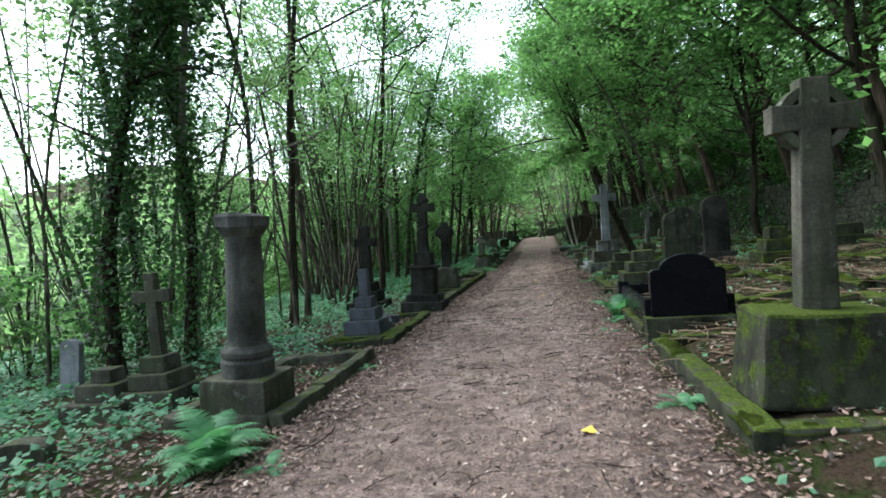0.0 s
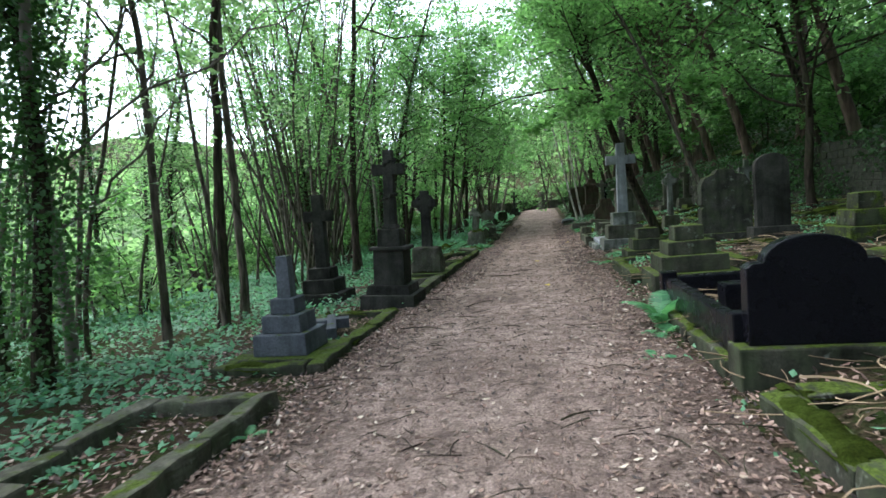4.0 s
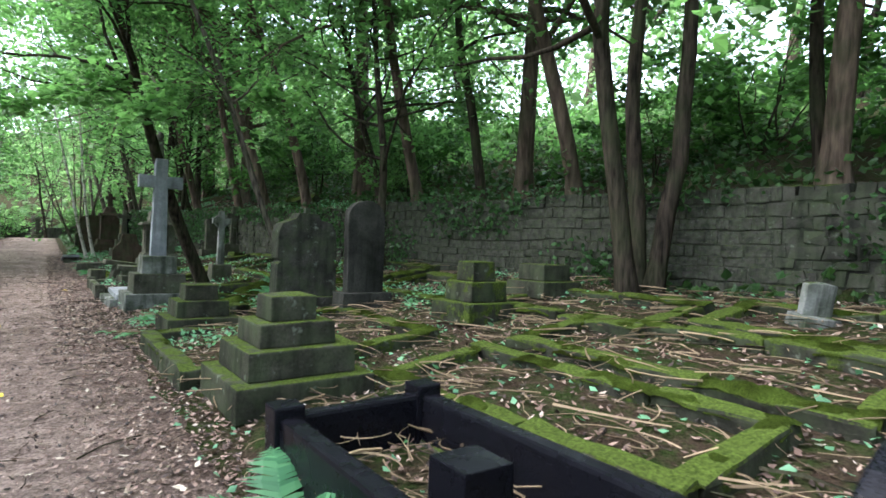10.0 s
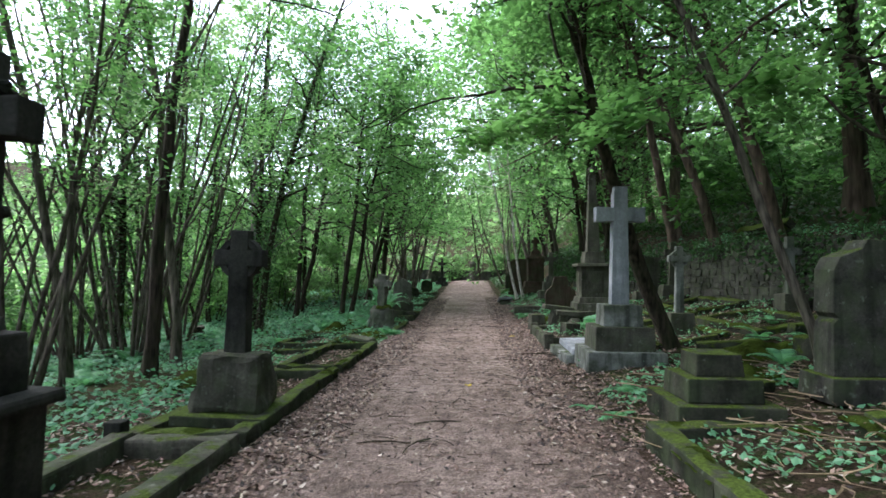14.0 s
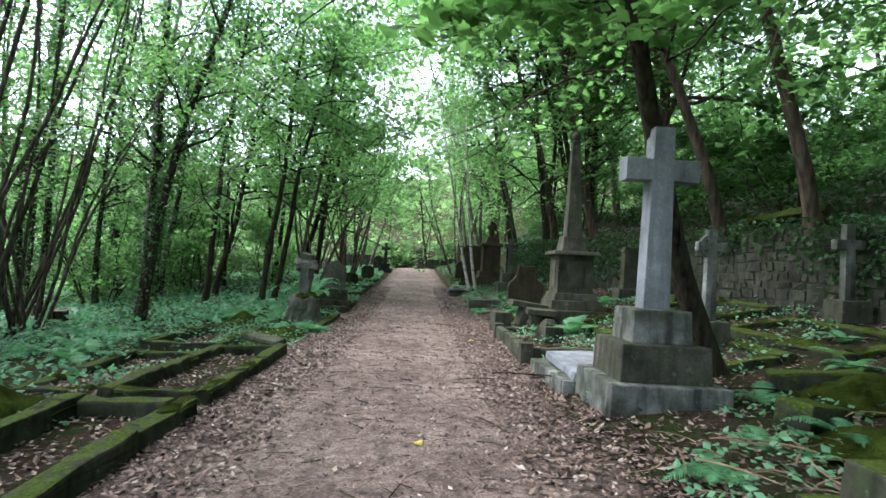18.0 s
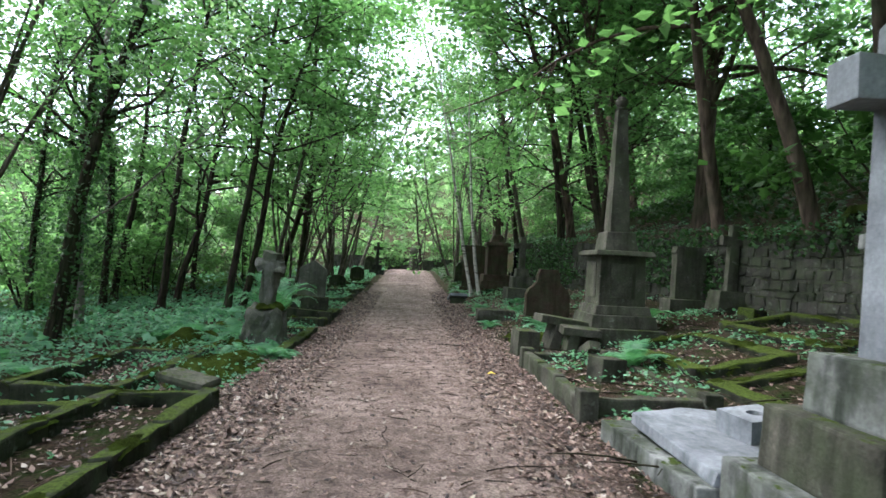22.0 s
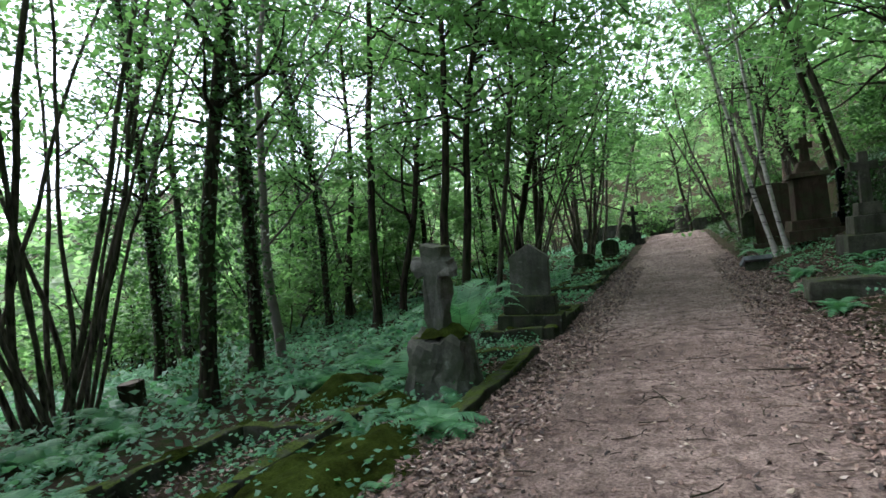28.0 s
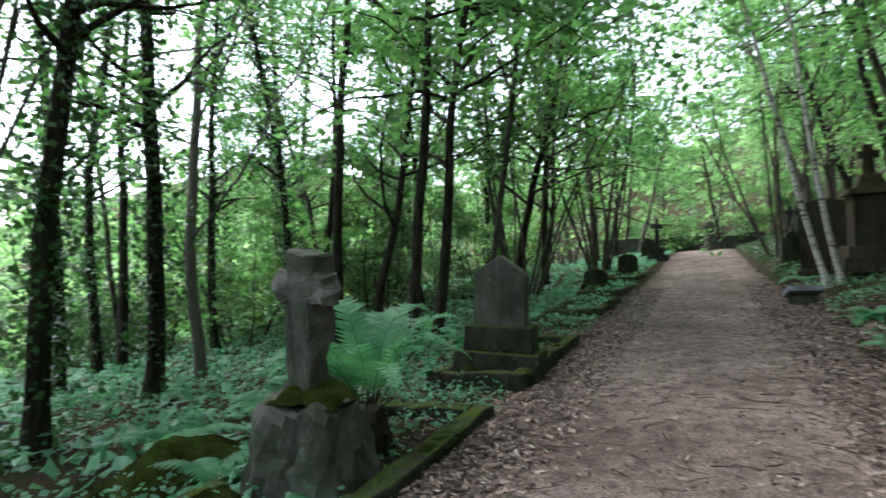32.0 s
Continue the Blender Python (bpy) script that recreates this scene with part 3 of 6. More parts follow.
SHRUB = [tree("evergreen_shrub", "dense dark evergreen shrub on the bank", 111 + s, BARK, MIDLEAF, leaf=0.2, category="shrub", height=2.8, r=0.035, stems=5, clear=0.05, spread=1.5, limbs=11, leaf_n=1550, wob=0.15, up=0.4, stem_spread=0.7, base_r=0.1) for s in range(2)]
BUSH = [tree("leafy_bush", "leafy green undergrowth bush", 121 + s, BARK, LEAF, leaf=0.16, category="shrub", height=3.0, r=0.022, stems=6, clear=0.05, spread=1.4, limbs=11, leaf_n=1550, wob=0.15, up=0.6, stem_spread=0.6, base_r=0.1) for s in range(2)]
POLE = [tree("young_tree", "thin bare pole of a young tree in the shade", 131 + s, PALEBARK, PALELEAF, leaf=0.12, height=9.5 + 1.5 * s, r=0.036 + 0.01 * s, clear=0.5, spread=1.4, limbs=9, leaf_n=900, twigs=4, wob=0.05, up=1.0, lean=(0.05 * (s - 1), 0.03)) for s in range(3)]
THICKET = [tree("thicket", "tall dense thicket of shady undergrowth in the wood", 161 + s, BARK, LEAF, leaf=0.2, category="shrub", height=6.5, r=0.04, stems=7, clear=0.04, spread=2.2, limbs=24, leaf_n=4600, wob=0.12, up=0.5, stem_spread=0.5, base_r=0.4) for s in range(2)]
used = set()


def plant(kinds, i, x, y, turn, size=1.0, tilt=(0, 0), group=""):
    """Sets a tree on the ground: the first of a kind is moved there, the next ones are copies."""
    ob = kinds[i % len(kinds)]
    if x > 9:
        x += wall_x(y) - 8.78
    m = pose(x, y, lie(x, y) - 0.03, tilt[0], tilt[1], 0) @ pose(0, 0, 0, 0, 0, turn) @ Matrix.Scale(size, 4)
    if ob.name in used:
        c = copy_thing(ob, m)
        c.matrix_basis = m
    else:
        used.add(ob.name)
        ob.matrix_basis = m
        c = ob
    if group:
        c["group"] = group
    return c


rng = np.random.default_rng(5)
KEEP_CLEAR = [(-2.2, 4.7), (-3.8, 5.3), (-2.4, 8.6), (-3.75, 13.2), (-2.2, 12.4)]


def scatter(kinds, n, box, gap, size=(0.85, 1.2), group="", clear_path=3.4):
    x0, x1, y0, y1 = box
    got, tries = [], 0
    while len(got) < n and tries < n * 30:
        tries += 1
        x, y = rng.uniform(x0, x1), rng.uniform(y0, y1)
        if abs(x) < clear_path or any((x - a) ** 2 + (y - b) ** 2 < gap * gap for a, b in got) or any((x - a) ** 2 + (y - b) ** 2 < 1.2 for a, b in KEEP_CLEAR):
            continue
        got.append((x, y))
        plant(kinds, int(rng.integers(0, 12)), x, y, rng.uniform(0, 360), rng.uniform(*size), tuple(rng.normal(0, 2.2, 2)), group)


# trees that stand out
plant(IVIED, 0, -7.2, 29.1, 10, 1.0)
plant(COPPICE, 1, -8.9, 26.4, 80, 1.1)
plant(COPPICE, 2, -8.6, 24.6, 10, 1.0)
plant(IVIED, 1, -6.1, 26.9, 0, 0.95, (0, 7))
plant(COPPICE, 0, -7.5, 22.6, 120, 1.05)
for i, (x, y) in enumerate([(-10.2, 29.6), (-12.0, 31.6), (-10.8, 33.8), (-9.2, 34.6)]):
    plant(IVIED, i, x, y, 70 * i, 0.9)
plant(SLIM, 1, -5.2, 12.6, 0, 1.1)
plant(COPPICE, 1, -6.2, 17.6, 200, 1.0)
plant(SLIM, 0, -5.4, 10.6, 10, 1.1)
plant(IVYMASS, 0, -6.3, 7.5, 70, 1.0)
plant(IVYMASS, 0, -5.7, 8.6, 190, 0.9)
plant(IVIED, 1, -7.6, 9.8, 170, 0.9)
plant(COPPICE, 2, -3.7, 46.5, 0, 1.25)
plant(COPPICE, 0, 2.7, 48.5, 50, 1.1)
plant(COPPICE, 1, -4.4, 38.5, 250, 0.95, (0, 8))
plant(SPREAD, 2, -5.0, 43.5, 250, 1.1)
for i, (x, y, k) in enumerate([(-7.0, 33.4, 1.0), (-10.2, 37.2, 1.1), (-12.4, 32.4, 1.05), (-8.8, 41.0, 1.05)]):
    plant(ARCHING, i, x, y, 40 * i, k, (0, 0), "leafy trees of the wood")

# (6.3, 0.4) and the three behind y 0 are added out of view as shade.
for i, (x, y, k) in enumerate([(-5.3, 19.6, 1.0), (-5.0, 33.0, 1.05), (-5.4, 12.2, 0.95), (5.3, 36.0, 1.05), (-4.8, 42.0, 1.1), (6.3, 0.4, 0.95), (-4.4, -4.5, 1.0), (3.6, -5.5, 1.0), (0.8, -7.5, 1.0)]):
    plant(ARCHING, i, x, y, (180 if x > 0 else 0) + 20 * (i % 3 - 1), k, (0, 0), "arching trees along the path")
# Near ones added to shade the bank; those at y 3.0 and -1.5 unseen.
for i, (x, y, k) in enumerate([(9.5, 14.2, 0.95), (9.6, 18.8, 0.95), (9.2, 6.8, 1.0), (9.2, 3.0, 0.95), (9.3, 23.5, 0.95), (9.4, 28.5, 1.0), (9.2, 25.8, 0.9), (9.4, 32.5, 1.0), (9.7, 36.8, 1.0), (9.0, -1.5, 1.0)]):
    plant(CANOPY, i, x, y, 180 + 20 * (i % 3 - 1), k, (0, 0), "dense trees of the bank")
scatter(SLIM, 26, (-24, -4.6, -3, 62), 1.4, (0.8, 1.25), "slim trees of the wood")
scatter(POLE, 28, (-15, -4.8, 4, 25), 0.8, (0.8, 1.2), "young trees of the wood")
scatter(COPPICE, 13, (-22, -5.5, 0, 64), 2.4, (0.8, 1.15), "coppiced trees of the wood")
scatter(IVIED, 15, (-20, -6.5, 4, 60), 2.4, (0.8, 1.1), "ivy-clad trees of the wood")
scatter(BUSH, 10, (-24, -11, 2, 62), 2.0, (0.6, 1.2), "undergrowth bushes")
scatter(BUSH, 10, (-20, -9, 7, 26), 1.8, (0.9, 1.5), "leafy thickets of the wood")
scatter(SHRUB, 10, (-22, -11, 36, 58), 1.8, (0.9, 1.5), "shady thickets of the wood")
for i, (x, y, k) in enumerate([(-11.8, 35.8, 1.05), (-9.8, 39.5, 0.95), (-13.5, 40.5, 1.2), (-10.6, 45.0, 1.1), (-8.4, 50.0, 1.1), (-19.0, 36.0, 1.25), (-7.4, 44.0, 0.85)]):
    plant(THICKET, i, x, y, 67 * i, k, (0, 0), "tall thickets of the wood")
# (8.6, 0.2) and (9.5, 2.0) stand out of view, added to shade the bank.
for i, (x, y, k) in enumerate([(-4.7, 33.5, 1.15), (5.6, 37.5, 1.15), (-5.2, 40.5, 1.3), (5.0, 42.5, 1.2), (-4.9, 52.0, 1.35), (5.4, 50.5, 1.3), (5.0, 57.0, 1.4), (-4.6, 58.0, 1.4), (-7.5, 36.0, 1.2), (-7.8, 46.0, 1.3), (7.8, 46.5, 1.2), (9.6, 6.5, 1.1), (9.7, 16.8, 1.15), (9.5, 2.0, 1.2), (9.6, 20.5, 1.0), (10.3, 10.6, 1.1), (8.6, 0.2, 1.1), (7.0, 17.9, 1.0)]):
    plant(SPREAD, i, x, y, 77 * i, k, (0, -5 if x > 0 else 5), "broadleaf trees beside the path")
scatter(GREAT, 4, (9.6, 14, -6, 18), 3.5, (0.7, 0.9), "tall trees of the bank")
scatter(GREAT, 12, (10.8, 30, -2, 66), 4.0, (0.8, 1.1), "tall trees of the bank")
scatter(SPREAD, 9, (10.5, 24, -4, 64), 2.8, (0.8, 1.3), "broadleaf trees of the bank")
scatter(SHRUB, 26, (9.8, 20, -2, 60), 1.6, (0.7, 1.3), "evergreen shrubs on the bank")
scatter(BUSH, 18, (10, 28, 0, 62), 2.0, (0.9, 1.6), "undergrowth bushes")
scatter(SPREAD, 6, (-14, 14, 62, 78), 3.5, (0.9, 1.3), "trees beyond the path", 0.5)
scatter(SLIM, 8, (-14, 14, 64, 80), 2.5, (0.8, 1.2), "trees beyond the path", 0.5)
scatter(BUSH, 8, (-12, 12, 65, 78), 1.8, (1.0, 1.7), "bushes beyond the path", 0.5)
# Added out of view behind the start, to block light from there.
scatter(SLIM, 6, (-12, 12, -16, -5), 2.0, (0.9, 1.1), "trees behind", 2.2)
scatter(GREAT, 3, (-8, 12, -14, -6), 4.0, (0.9, 1.0), "trees behind", 3.0)


for i, (x, y, k) in enumerate([(-4.6, 36.0, 1.35), (4.9, 40.5, 1.4), (-4.3, 49.0, 1.4), (4.6, 53.0, 1.45), (-4.0, 56.5, 1.45), (4.2, 60.5, 1.5), (-3.9, 62.5, 1.5)]):
    plant(SLIM, i, x, y, 60 * i, k, (0, -9 if x > 0 else 9), "tall trees arching over the path")


def far_wood(n, box, z1, size, mat, seed):
    """Leafage of woods too far off to tell one tree from another, uneven at the top and with gaps."""
    g = np.random.default_rng(seed)
    out = []
    while len(out) < n:
        x, y, k = g.uniform(box[0], box[1]), g.uniform(box[2], box[3]), g.uniform(0, 1)
        top = z1 * (0.75 + 0.5 * noise.noise((x * 0.12, y * 0.12, seed)))
        if noise.noise((x * 0.25, y * 0.25, k * z1 * 0.25 + seed)) + g.uniform(-0.25, 0.35) > 0:
            out.append((x, y, lie(x, y) + k * top))
    v, f = leaves(np.array(out), size, g, 0.3)
    tagged(raw("far_wood", v, f, mat), "distant leafy wood round the graves", "wood", kind="stuff")


# The PALELEAF ones carry haze and far-off brightness in their leaf colour.
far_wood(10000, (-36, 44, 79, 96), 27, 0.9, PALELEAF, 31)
far_wood(6500, (-30, -13, 36, 66), 11, 0.42, LEAF, 39)
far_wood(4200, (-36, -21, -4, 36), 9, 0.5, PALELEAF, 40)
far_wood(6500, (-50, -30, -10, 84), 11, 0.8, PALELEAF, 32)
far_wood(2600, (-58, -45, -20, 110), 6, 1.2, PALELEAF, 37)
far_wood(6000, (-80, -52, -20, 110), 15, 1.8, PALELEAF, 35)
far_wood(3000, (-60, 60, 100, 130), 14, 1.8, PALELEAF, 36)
far_wood(6000, (27, 46, -10, 84), 16, 0.7, LEAF, 33)
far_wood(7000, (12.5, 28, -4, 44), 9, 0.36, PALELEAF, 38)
# Never in view: added behind the start to close off light.
far_wood(3000, (-26, 26, -34, -20), 14, 0.7, LEAF, 34)

def bare_tree(x, y, height, r, lean, arms, seed, label):
    """A slim pale tree with a few long bare arching boughs: (height on the trunk, reach in x, y, z, rise at the middle)."""
    g = np.random.default_rng(seed)
    trunk = limb((0, 0, -0.2), (lean[0], lean[1], 1), height, r, g, -0.01, 0.07, 14, 0.3)
    e = thing("bare_branched_tree", x, y, ground_z(x, y), label, "tree")
    out, tips = [trunk], []
    for h, dx, dy, dz, sag in arms:
        i = min(13, int((h + 0.2) / height * 14))
        p, pts, n = trunk[0][i], [], 12
        for k in range(n + 1):
            t = k / n
            pts.append(p + Vector((dx * t, dy * t, dz * t - sag * math.sin(math.pi * t))) + Vector(g.normal(0, 0.035, 3)) * (0 < k))
        rad = [0.028 * (1 - 0.75 * k / n) for k in range(n + 1)]
        out.append((pts, rad))
        for _ in range(9):
            q = int(g.integers(4, n))
            tw = limb(pts[q], (pts[q] - pts[q - 1]).normalized() + Vector(g.normal(0, 0.5, 3)), g.uniform(0.5, 1.3), 0.01, g, -0.02, 0.12, 5, 0.3)
            out.append(tw)
            tips.append(tw[0][-1])
    v, f = tubes(out, 8)
    raw("trunk", v, f, GREYBARK, e, True)
    c = np.concatenate([np.array(t[:]) + g.normal(0, 0.22, (14, 3)) for t in tips] + [np.array(trunk[0][-1][:]) + g.normal(0, 1, (500, 3)) * np.array([1.3, 1.3, 1.0])])
    v, f = leaves(c, 0.13, g)
    raw("crown", v, f, PALELEAF, e)


bare_tree(-7.5, 30.3, 12.0, 0.11, (0.03, 0), [(2.4, 4.1, -0.9, 3.5, 0.25), (4.2, 4.6, -2.0, 2.6, -0.3), (5.6, 3.2, -1.2, 2.6, 0.2)], 401, "slim pale tree with long bare arching boughs")
bare_tree(-6.5, 9.9, 11.0, 0.1, (0.11, 0.0), [(3.1, 4.3, 0.0, 1.9, -0.1), (4.4, 2.3, 0.2, 1.9, 0.15), (2.5, 2.6, -0.2, 1.9, 0.15)], 402, "slim pale tree with bare arching boughs behind a column")

# trees of the right bank
OVERHANG = [tree("leaning_tree", "dark leaning tree whose leafy branches overhang the path", 301, BARK, LEAF, leaf=0.12, height=9.5, r=0.15, clear=0.55, spread=3.0, limbs=22, leaf_n=9000, twigs=6, droop=-0.01, wob=0.05, up=0.6, lean=(-0.26, -0.1))]
plant(OVERHANG, 0, 3.88, 20.0, 0, 1.0)
q = np.random.default_rng(77)
bough, clumps = [], []
for end, drop in (((-3.4, -2.3, 3.3), 0.2), ((-1.6, -2.6, 3.45), 0.1), ((-2.4, -1.2, 3.75), 0.1), ((0.6, -2.4, 3.7), 0.0)):
    a, c = Vector((-0.95, -0.36, 3.6)), Vector(end)
    pts = [a.lerp(c, k / 8) + Vector((0, 0, 0.45 * math.sin(math.pi * k / 8) - drop * k / 8)) + Vector(q.normal(0, 0.03, 3)) for k in range(9)]
    bough.append((pts, [0.018 * (1 - 0.08 * k) for k in range(9)]))
    for _ in range(9):
        k = int(q.integers(3, 9))
        tw = limb(pts[k], Vector(q.normal(0, 1, 3)) * 0.6 + (pts[k] - pts[k - 1]).normalized(), q.uniform(0.4, 0.9), 0.008, q, 0.05, 0.2, 4, 0.4)
        bough.append(tw)
        clumps += [np.array(p[:]) + q.normal(0, 1, (12, 3)) * np.array([0.16, 0.16, 0.06]) for p in tw[0][1:]]
v, f = tubes(bough, 6)
bough_ob = raw("low_bough", v, f, BARK, OVERHANG[0], True)
v, f = leaves(np.concatenate(clumps), 0.17, q, 0.9, 0.8)
raw("bough_leaves", v, f, LEAF, bough_ob)["label"] = "broad bright leaves on a low bough"
FORKED = [tree("forked_tree", "group of thick grey-brown leaning trunks rising from one root", 311, BARK, LEAF, leaf=0.14, height=12.5, r=0.15, stems=3, clear=0.3, spread=4.4, limbs=28, leaf_n=11000, twigs=5, wob=0.05, up=0.3, stem_spread=0.19, base_r=0.16)]
plant(FORKED, 0, 7.75, 11.8, 35, 1.0)
plant(SLIM, 2, 4.6, 16.9, 100, 0.75, (0, -9))
plant(FORKED, 0, 6.3, 34.2, 200, 0.95, (0, -9))
plant(SPREAD, 2, 5.7, 33.0, 140, 1.0, (0, -7))
plant(GREAT, 0, 11.0, 23.4, 0, 1.0)
plant(GREAT, 1, 10.6, 31.0, 0, 0.8)


def birch(x, y, lean, seed):
    branches, places, g = grow(seed, 12.5, 0.068, clear=0.45, spread=1.5, limbs=12, leaf_n=1500, leaf=0.1, lean=lean, wob=0.03)
    e = thing("birch_tree", x, y, ground_z(x, y), "white-barked birch trunk leaning over the path edge", "tree", group="pair of birches")
    v, f = tubes(branches, 8)
    raw("trunk", v, f, BIRCH, e, True)
    v, f = leaves(places, 0.1, g)
    raw("crown", v, f, PALELEAF, e)


birch(2.55, 37.9, (-0.2, 0.02), 201)
birch(2.85, 38.1, (-0.18, 0.03), 202)


# ---------------------------------------------------------------- graves: builders
def cushion(e, cx, cy, sx, sy, top, seed, bare):
    """Moss growing in lumps along the top of a kerb stone and over its edges, with bare stretches between."""
    step = 0.045
    nx, ny = max(3, int(sx / step)), max(3, int(sy / step))
    v, up = [], []
    for j in range(ny + 1):
        for i in range(nx + 1):
            u, w = 2 * i / nx - 1, 2 * j / ny - 1
            x, y = cx + u * (sx / 2 + 0.012), cy + w * (sy / 2 + 0.012)
            n = noise.noise((x * 1.6 + seed * 7.3, y * 1.6, seed)) + 0.45 * noise.noise((x * 5 + seed, y * 5, seed * 2.1))
            fine = 0.5 + 0.5 * noise.noise((x * 14, y * 14, seed)) + 0.35 * noise.noise((x * 33, y * 33, seed))
            m = max(abs(u) if sx < sy else 0.0, abs(w) if sy <= sx else 0.0)
            thick = max(0.0, n - bare) * 0.09
            up.append(thick)
            v.append((x, y, top - 0.012 + min(0.05, thick) * (0.35 + fine) - 0.04 * m ** 6))
    f = []
    for j in range(ny):
        for i in range(nx):
            c = (j * (nx + 1) + i, j * (nx + 1) + i + 1, (j + 1) * (nx + 1) + i + 1, (j + 1) * (nx + 1) + i)
            if max(up[k] for k in c) > 0.008:
                f.append(c)
    if f:
        raw("moss", v, f, MOSS, e, True)["label"] = "cushions of green moss"


def dome(sx, sy, h, s, n=30):
    """A lumpy hummock with a ragged outline."""
    v = []
    for j in range(n + 1):
        for i in range(n + 1):
            u, w = 2 * i / n - 1, 2 * j / n - 1
            d = u * u + w * w + 0.35 * noise.noise((u * 2 + s, w * 2, 0))
            px_, py_ = u * sx / 2, w * sy / 2
            z = h * max(-0.25, 1 - d) if d < 1.25 else -0.25 * h
            z += (0.07 * noise.noise((px_ * 3.5, py_ * 3.5, s)) + 0.035 * noise.noise((px_ * 10, py_ * 10, s)) + 0.015 * noise.noise((px_ * 28, py_ * 28, s))) * (1 if d < 1.1 else 0.3) * min(1.0, h / 0.18)
            v.append((px_, py_, z - 0.02))
    return v, [(j * (n + 1) + i, j * (n + 1) + i + 1, (j + 1) * (n + 1) + i + 1, (j + 1) * (n + 1) + i) for j in range(n) for i in range(n)]


def kerb_set(x0, x1, y0, y1, h, wide, mat, label, z=None, front=True, seed=0.0, posts=False, group="grave kerbs"):
    """A grave's stone surround: two rails along it and two ends, each a stone of its own."""
    cx, cy = (x0 + x1) / 2, (y0 + y1) / 2
    z = path_z(cy) if z is None else z
    slope = math.degrees(math.atan2(ground_z(x1, cy) - ground_z(x0, cy), x1 - x0)) if x0 > 3.2 else 0.0
    e = thing("grave_kerb", cx, cy, z, label, "grave kerb", turn=0.5 * math.sin(seed * 7), tilt=(0.4 * math.sin(seed * 3), -1.4 + 0.6 * math.sin(seed * 5) - slope), group=group)
    sx, sy = x1 - x0, y1 - y0
    old = 0.0 if mat is BLACKGRANITE else 1.0
    for side in (-1, 1):
        n = 1 if mat is BLACKGRANITE else max(1, round(sy / 1.15))
        cut = [0.0] + [sy * (k + 0.16 * math.sin(seed * 5 + k * 3 + side)) / n for k in range(1, n)] + [sy]
        for k in range(n):
            ln = cut[k + 1] - cut[k] - (0.012 if n > 1 else 0.0)
            dip = 0.018 * math.sin(seed * 9 + k * 4.3 + side * 2) * old
            stone = part("rail", block(wide, ln, h + 0.12, -0.12, 1, 0.025, 4, 0.03 * old, (0, 0), seed=seed + side + 2.7 * k), mat, e)
            stone.matrix_basis = pose(side * (sx - wide) / 2 + 0.4 * dip, (cut[k] + cut[k + 1]) / 2 - sy / 2, dip, 25 * dip, 60 * dip, 45 * dip)
    for side in (-1, 1) if front else (1,):
        part("end_kerb", block(sx - 2 * wide - 0.008, wide, h + 0.115, -0.12, 1, 0.025, 4, 0.028 * old, (0, side * (sy - wide) / 2), seed=seed + 2 * side), mat, e)
    if mat in (MOSSY, MOSSIER):
        for side in (-1, 1):
            cushion(e, side * (sx - wide) / 2, 0, wide, sy, h, seed + 3 * side, 0.14 if mat is MOSSY else -0.02)
        cushion(e, 0, (sy - wide) / 2, sx - 2 * wide, wide, h, seed + 11, 0.12 if mat is MOSSY else -0.02)
        if front:
            cushion(e, 0, -(sy - wide) / 2, sx - 2 * wide, wide, h, seed + 17, 0.12 if mat is MOSSY else -0.02)
    if posts:
        for a in (-1, 1):
            for b in (-1, 1):
                part("corner_post", block(wide + 0.06, wide + 0.06, h + 0.18, -0.12, 1, 0.015, 0, 0.003, (a * (sx - wide) / 2, b * (sy - wide) / 2)), mat, e)
    return e


def steps(e, tiers, mat, z=0.0, seed=0.0):
    """Stone tiers one on another: (width, depth, height, top share)."""
    for i, (sx, sy, h, top) in enumerate(tiers):
        part("plinth_step", block(sx, sy, h, z, top, 0.018, 1, 0.006, seed=seed + i), mat, e)
        z += h
    return z


def cross_outline(w0, w1, h, arm_z, arm_len, arm_w):
    """A Latin cross in x and z: a shaft that tapers from w0 to w1, with arms."""
    a, b = arm_z - arm_w / 2, arm_z + arm_w / 2

    def half(z):
        return (w0 + (w1 - w0) * z / h) / 2
    right = [(half(0), 0), (half(a), a), (arm_len, a - 0.01), (arm_len, b + 0.01), (half(b), b), (half(h), h)]
    return right + [(-x, z) for x, z in right[::-1]]


def wheel_cross(e, mat, z, h, w0, w1, t, ring_r, arm_z, arm_len, arm_w):
    """A cross with a ring round its head: shaft and arms, and the four arcs between them."""
    ob = part("cross", prism(cross_outline(w0, w1, h, arm_z, arm_len, arm_w), -t / 2, t / 2, 0.015, 0.008, 1), mat, e)
    ob.location.z = z
    bm = bmesh.new()
    n = 40
    for k in range(n):
        a, b = 2 * math.pi * k / n, 2 * math.pi * (k + 1) / n
        q = [[(r * math.cos(s), y, arm_z + r * math.sin(s)) for r in (ring_r, ring_r * 0.72) for y in (-t * 0.42, t * 0.42)] for s in (a, b)]
        vs = [[bm.verts.new(c) for c in row] for row in q]
        for i, j in ((0, 1), (1, 3), (3, 2), (2, 0)):
            bm.faces.new((vs[0][i], vs[0][j], vs[1][j], vs[1][i]))
    bmesh.ops.remove_doubles(bm, verts=bm.verts, dist=0.001)
    bmesh.ops.recalc_face_normals(bm, faces=bm.faces)
    rough(bm, 0.005)
    part("ring", bm, mat, ob)


def arch(w, h, rise, n=14):
    """A headstone's face with a rounded top."""
    out = [(-w / 2, 0), (w / 2, 0)]
    for k in range(n + 1):
        a = math.pi * k / n
        out.append((w / 2 * math.cos(a), h - rise + rise * math.sin(a)))
    return out


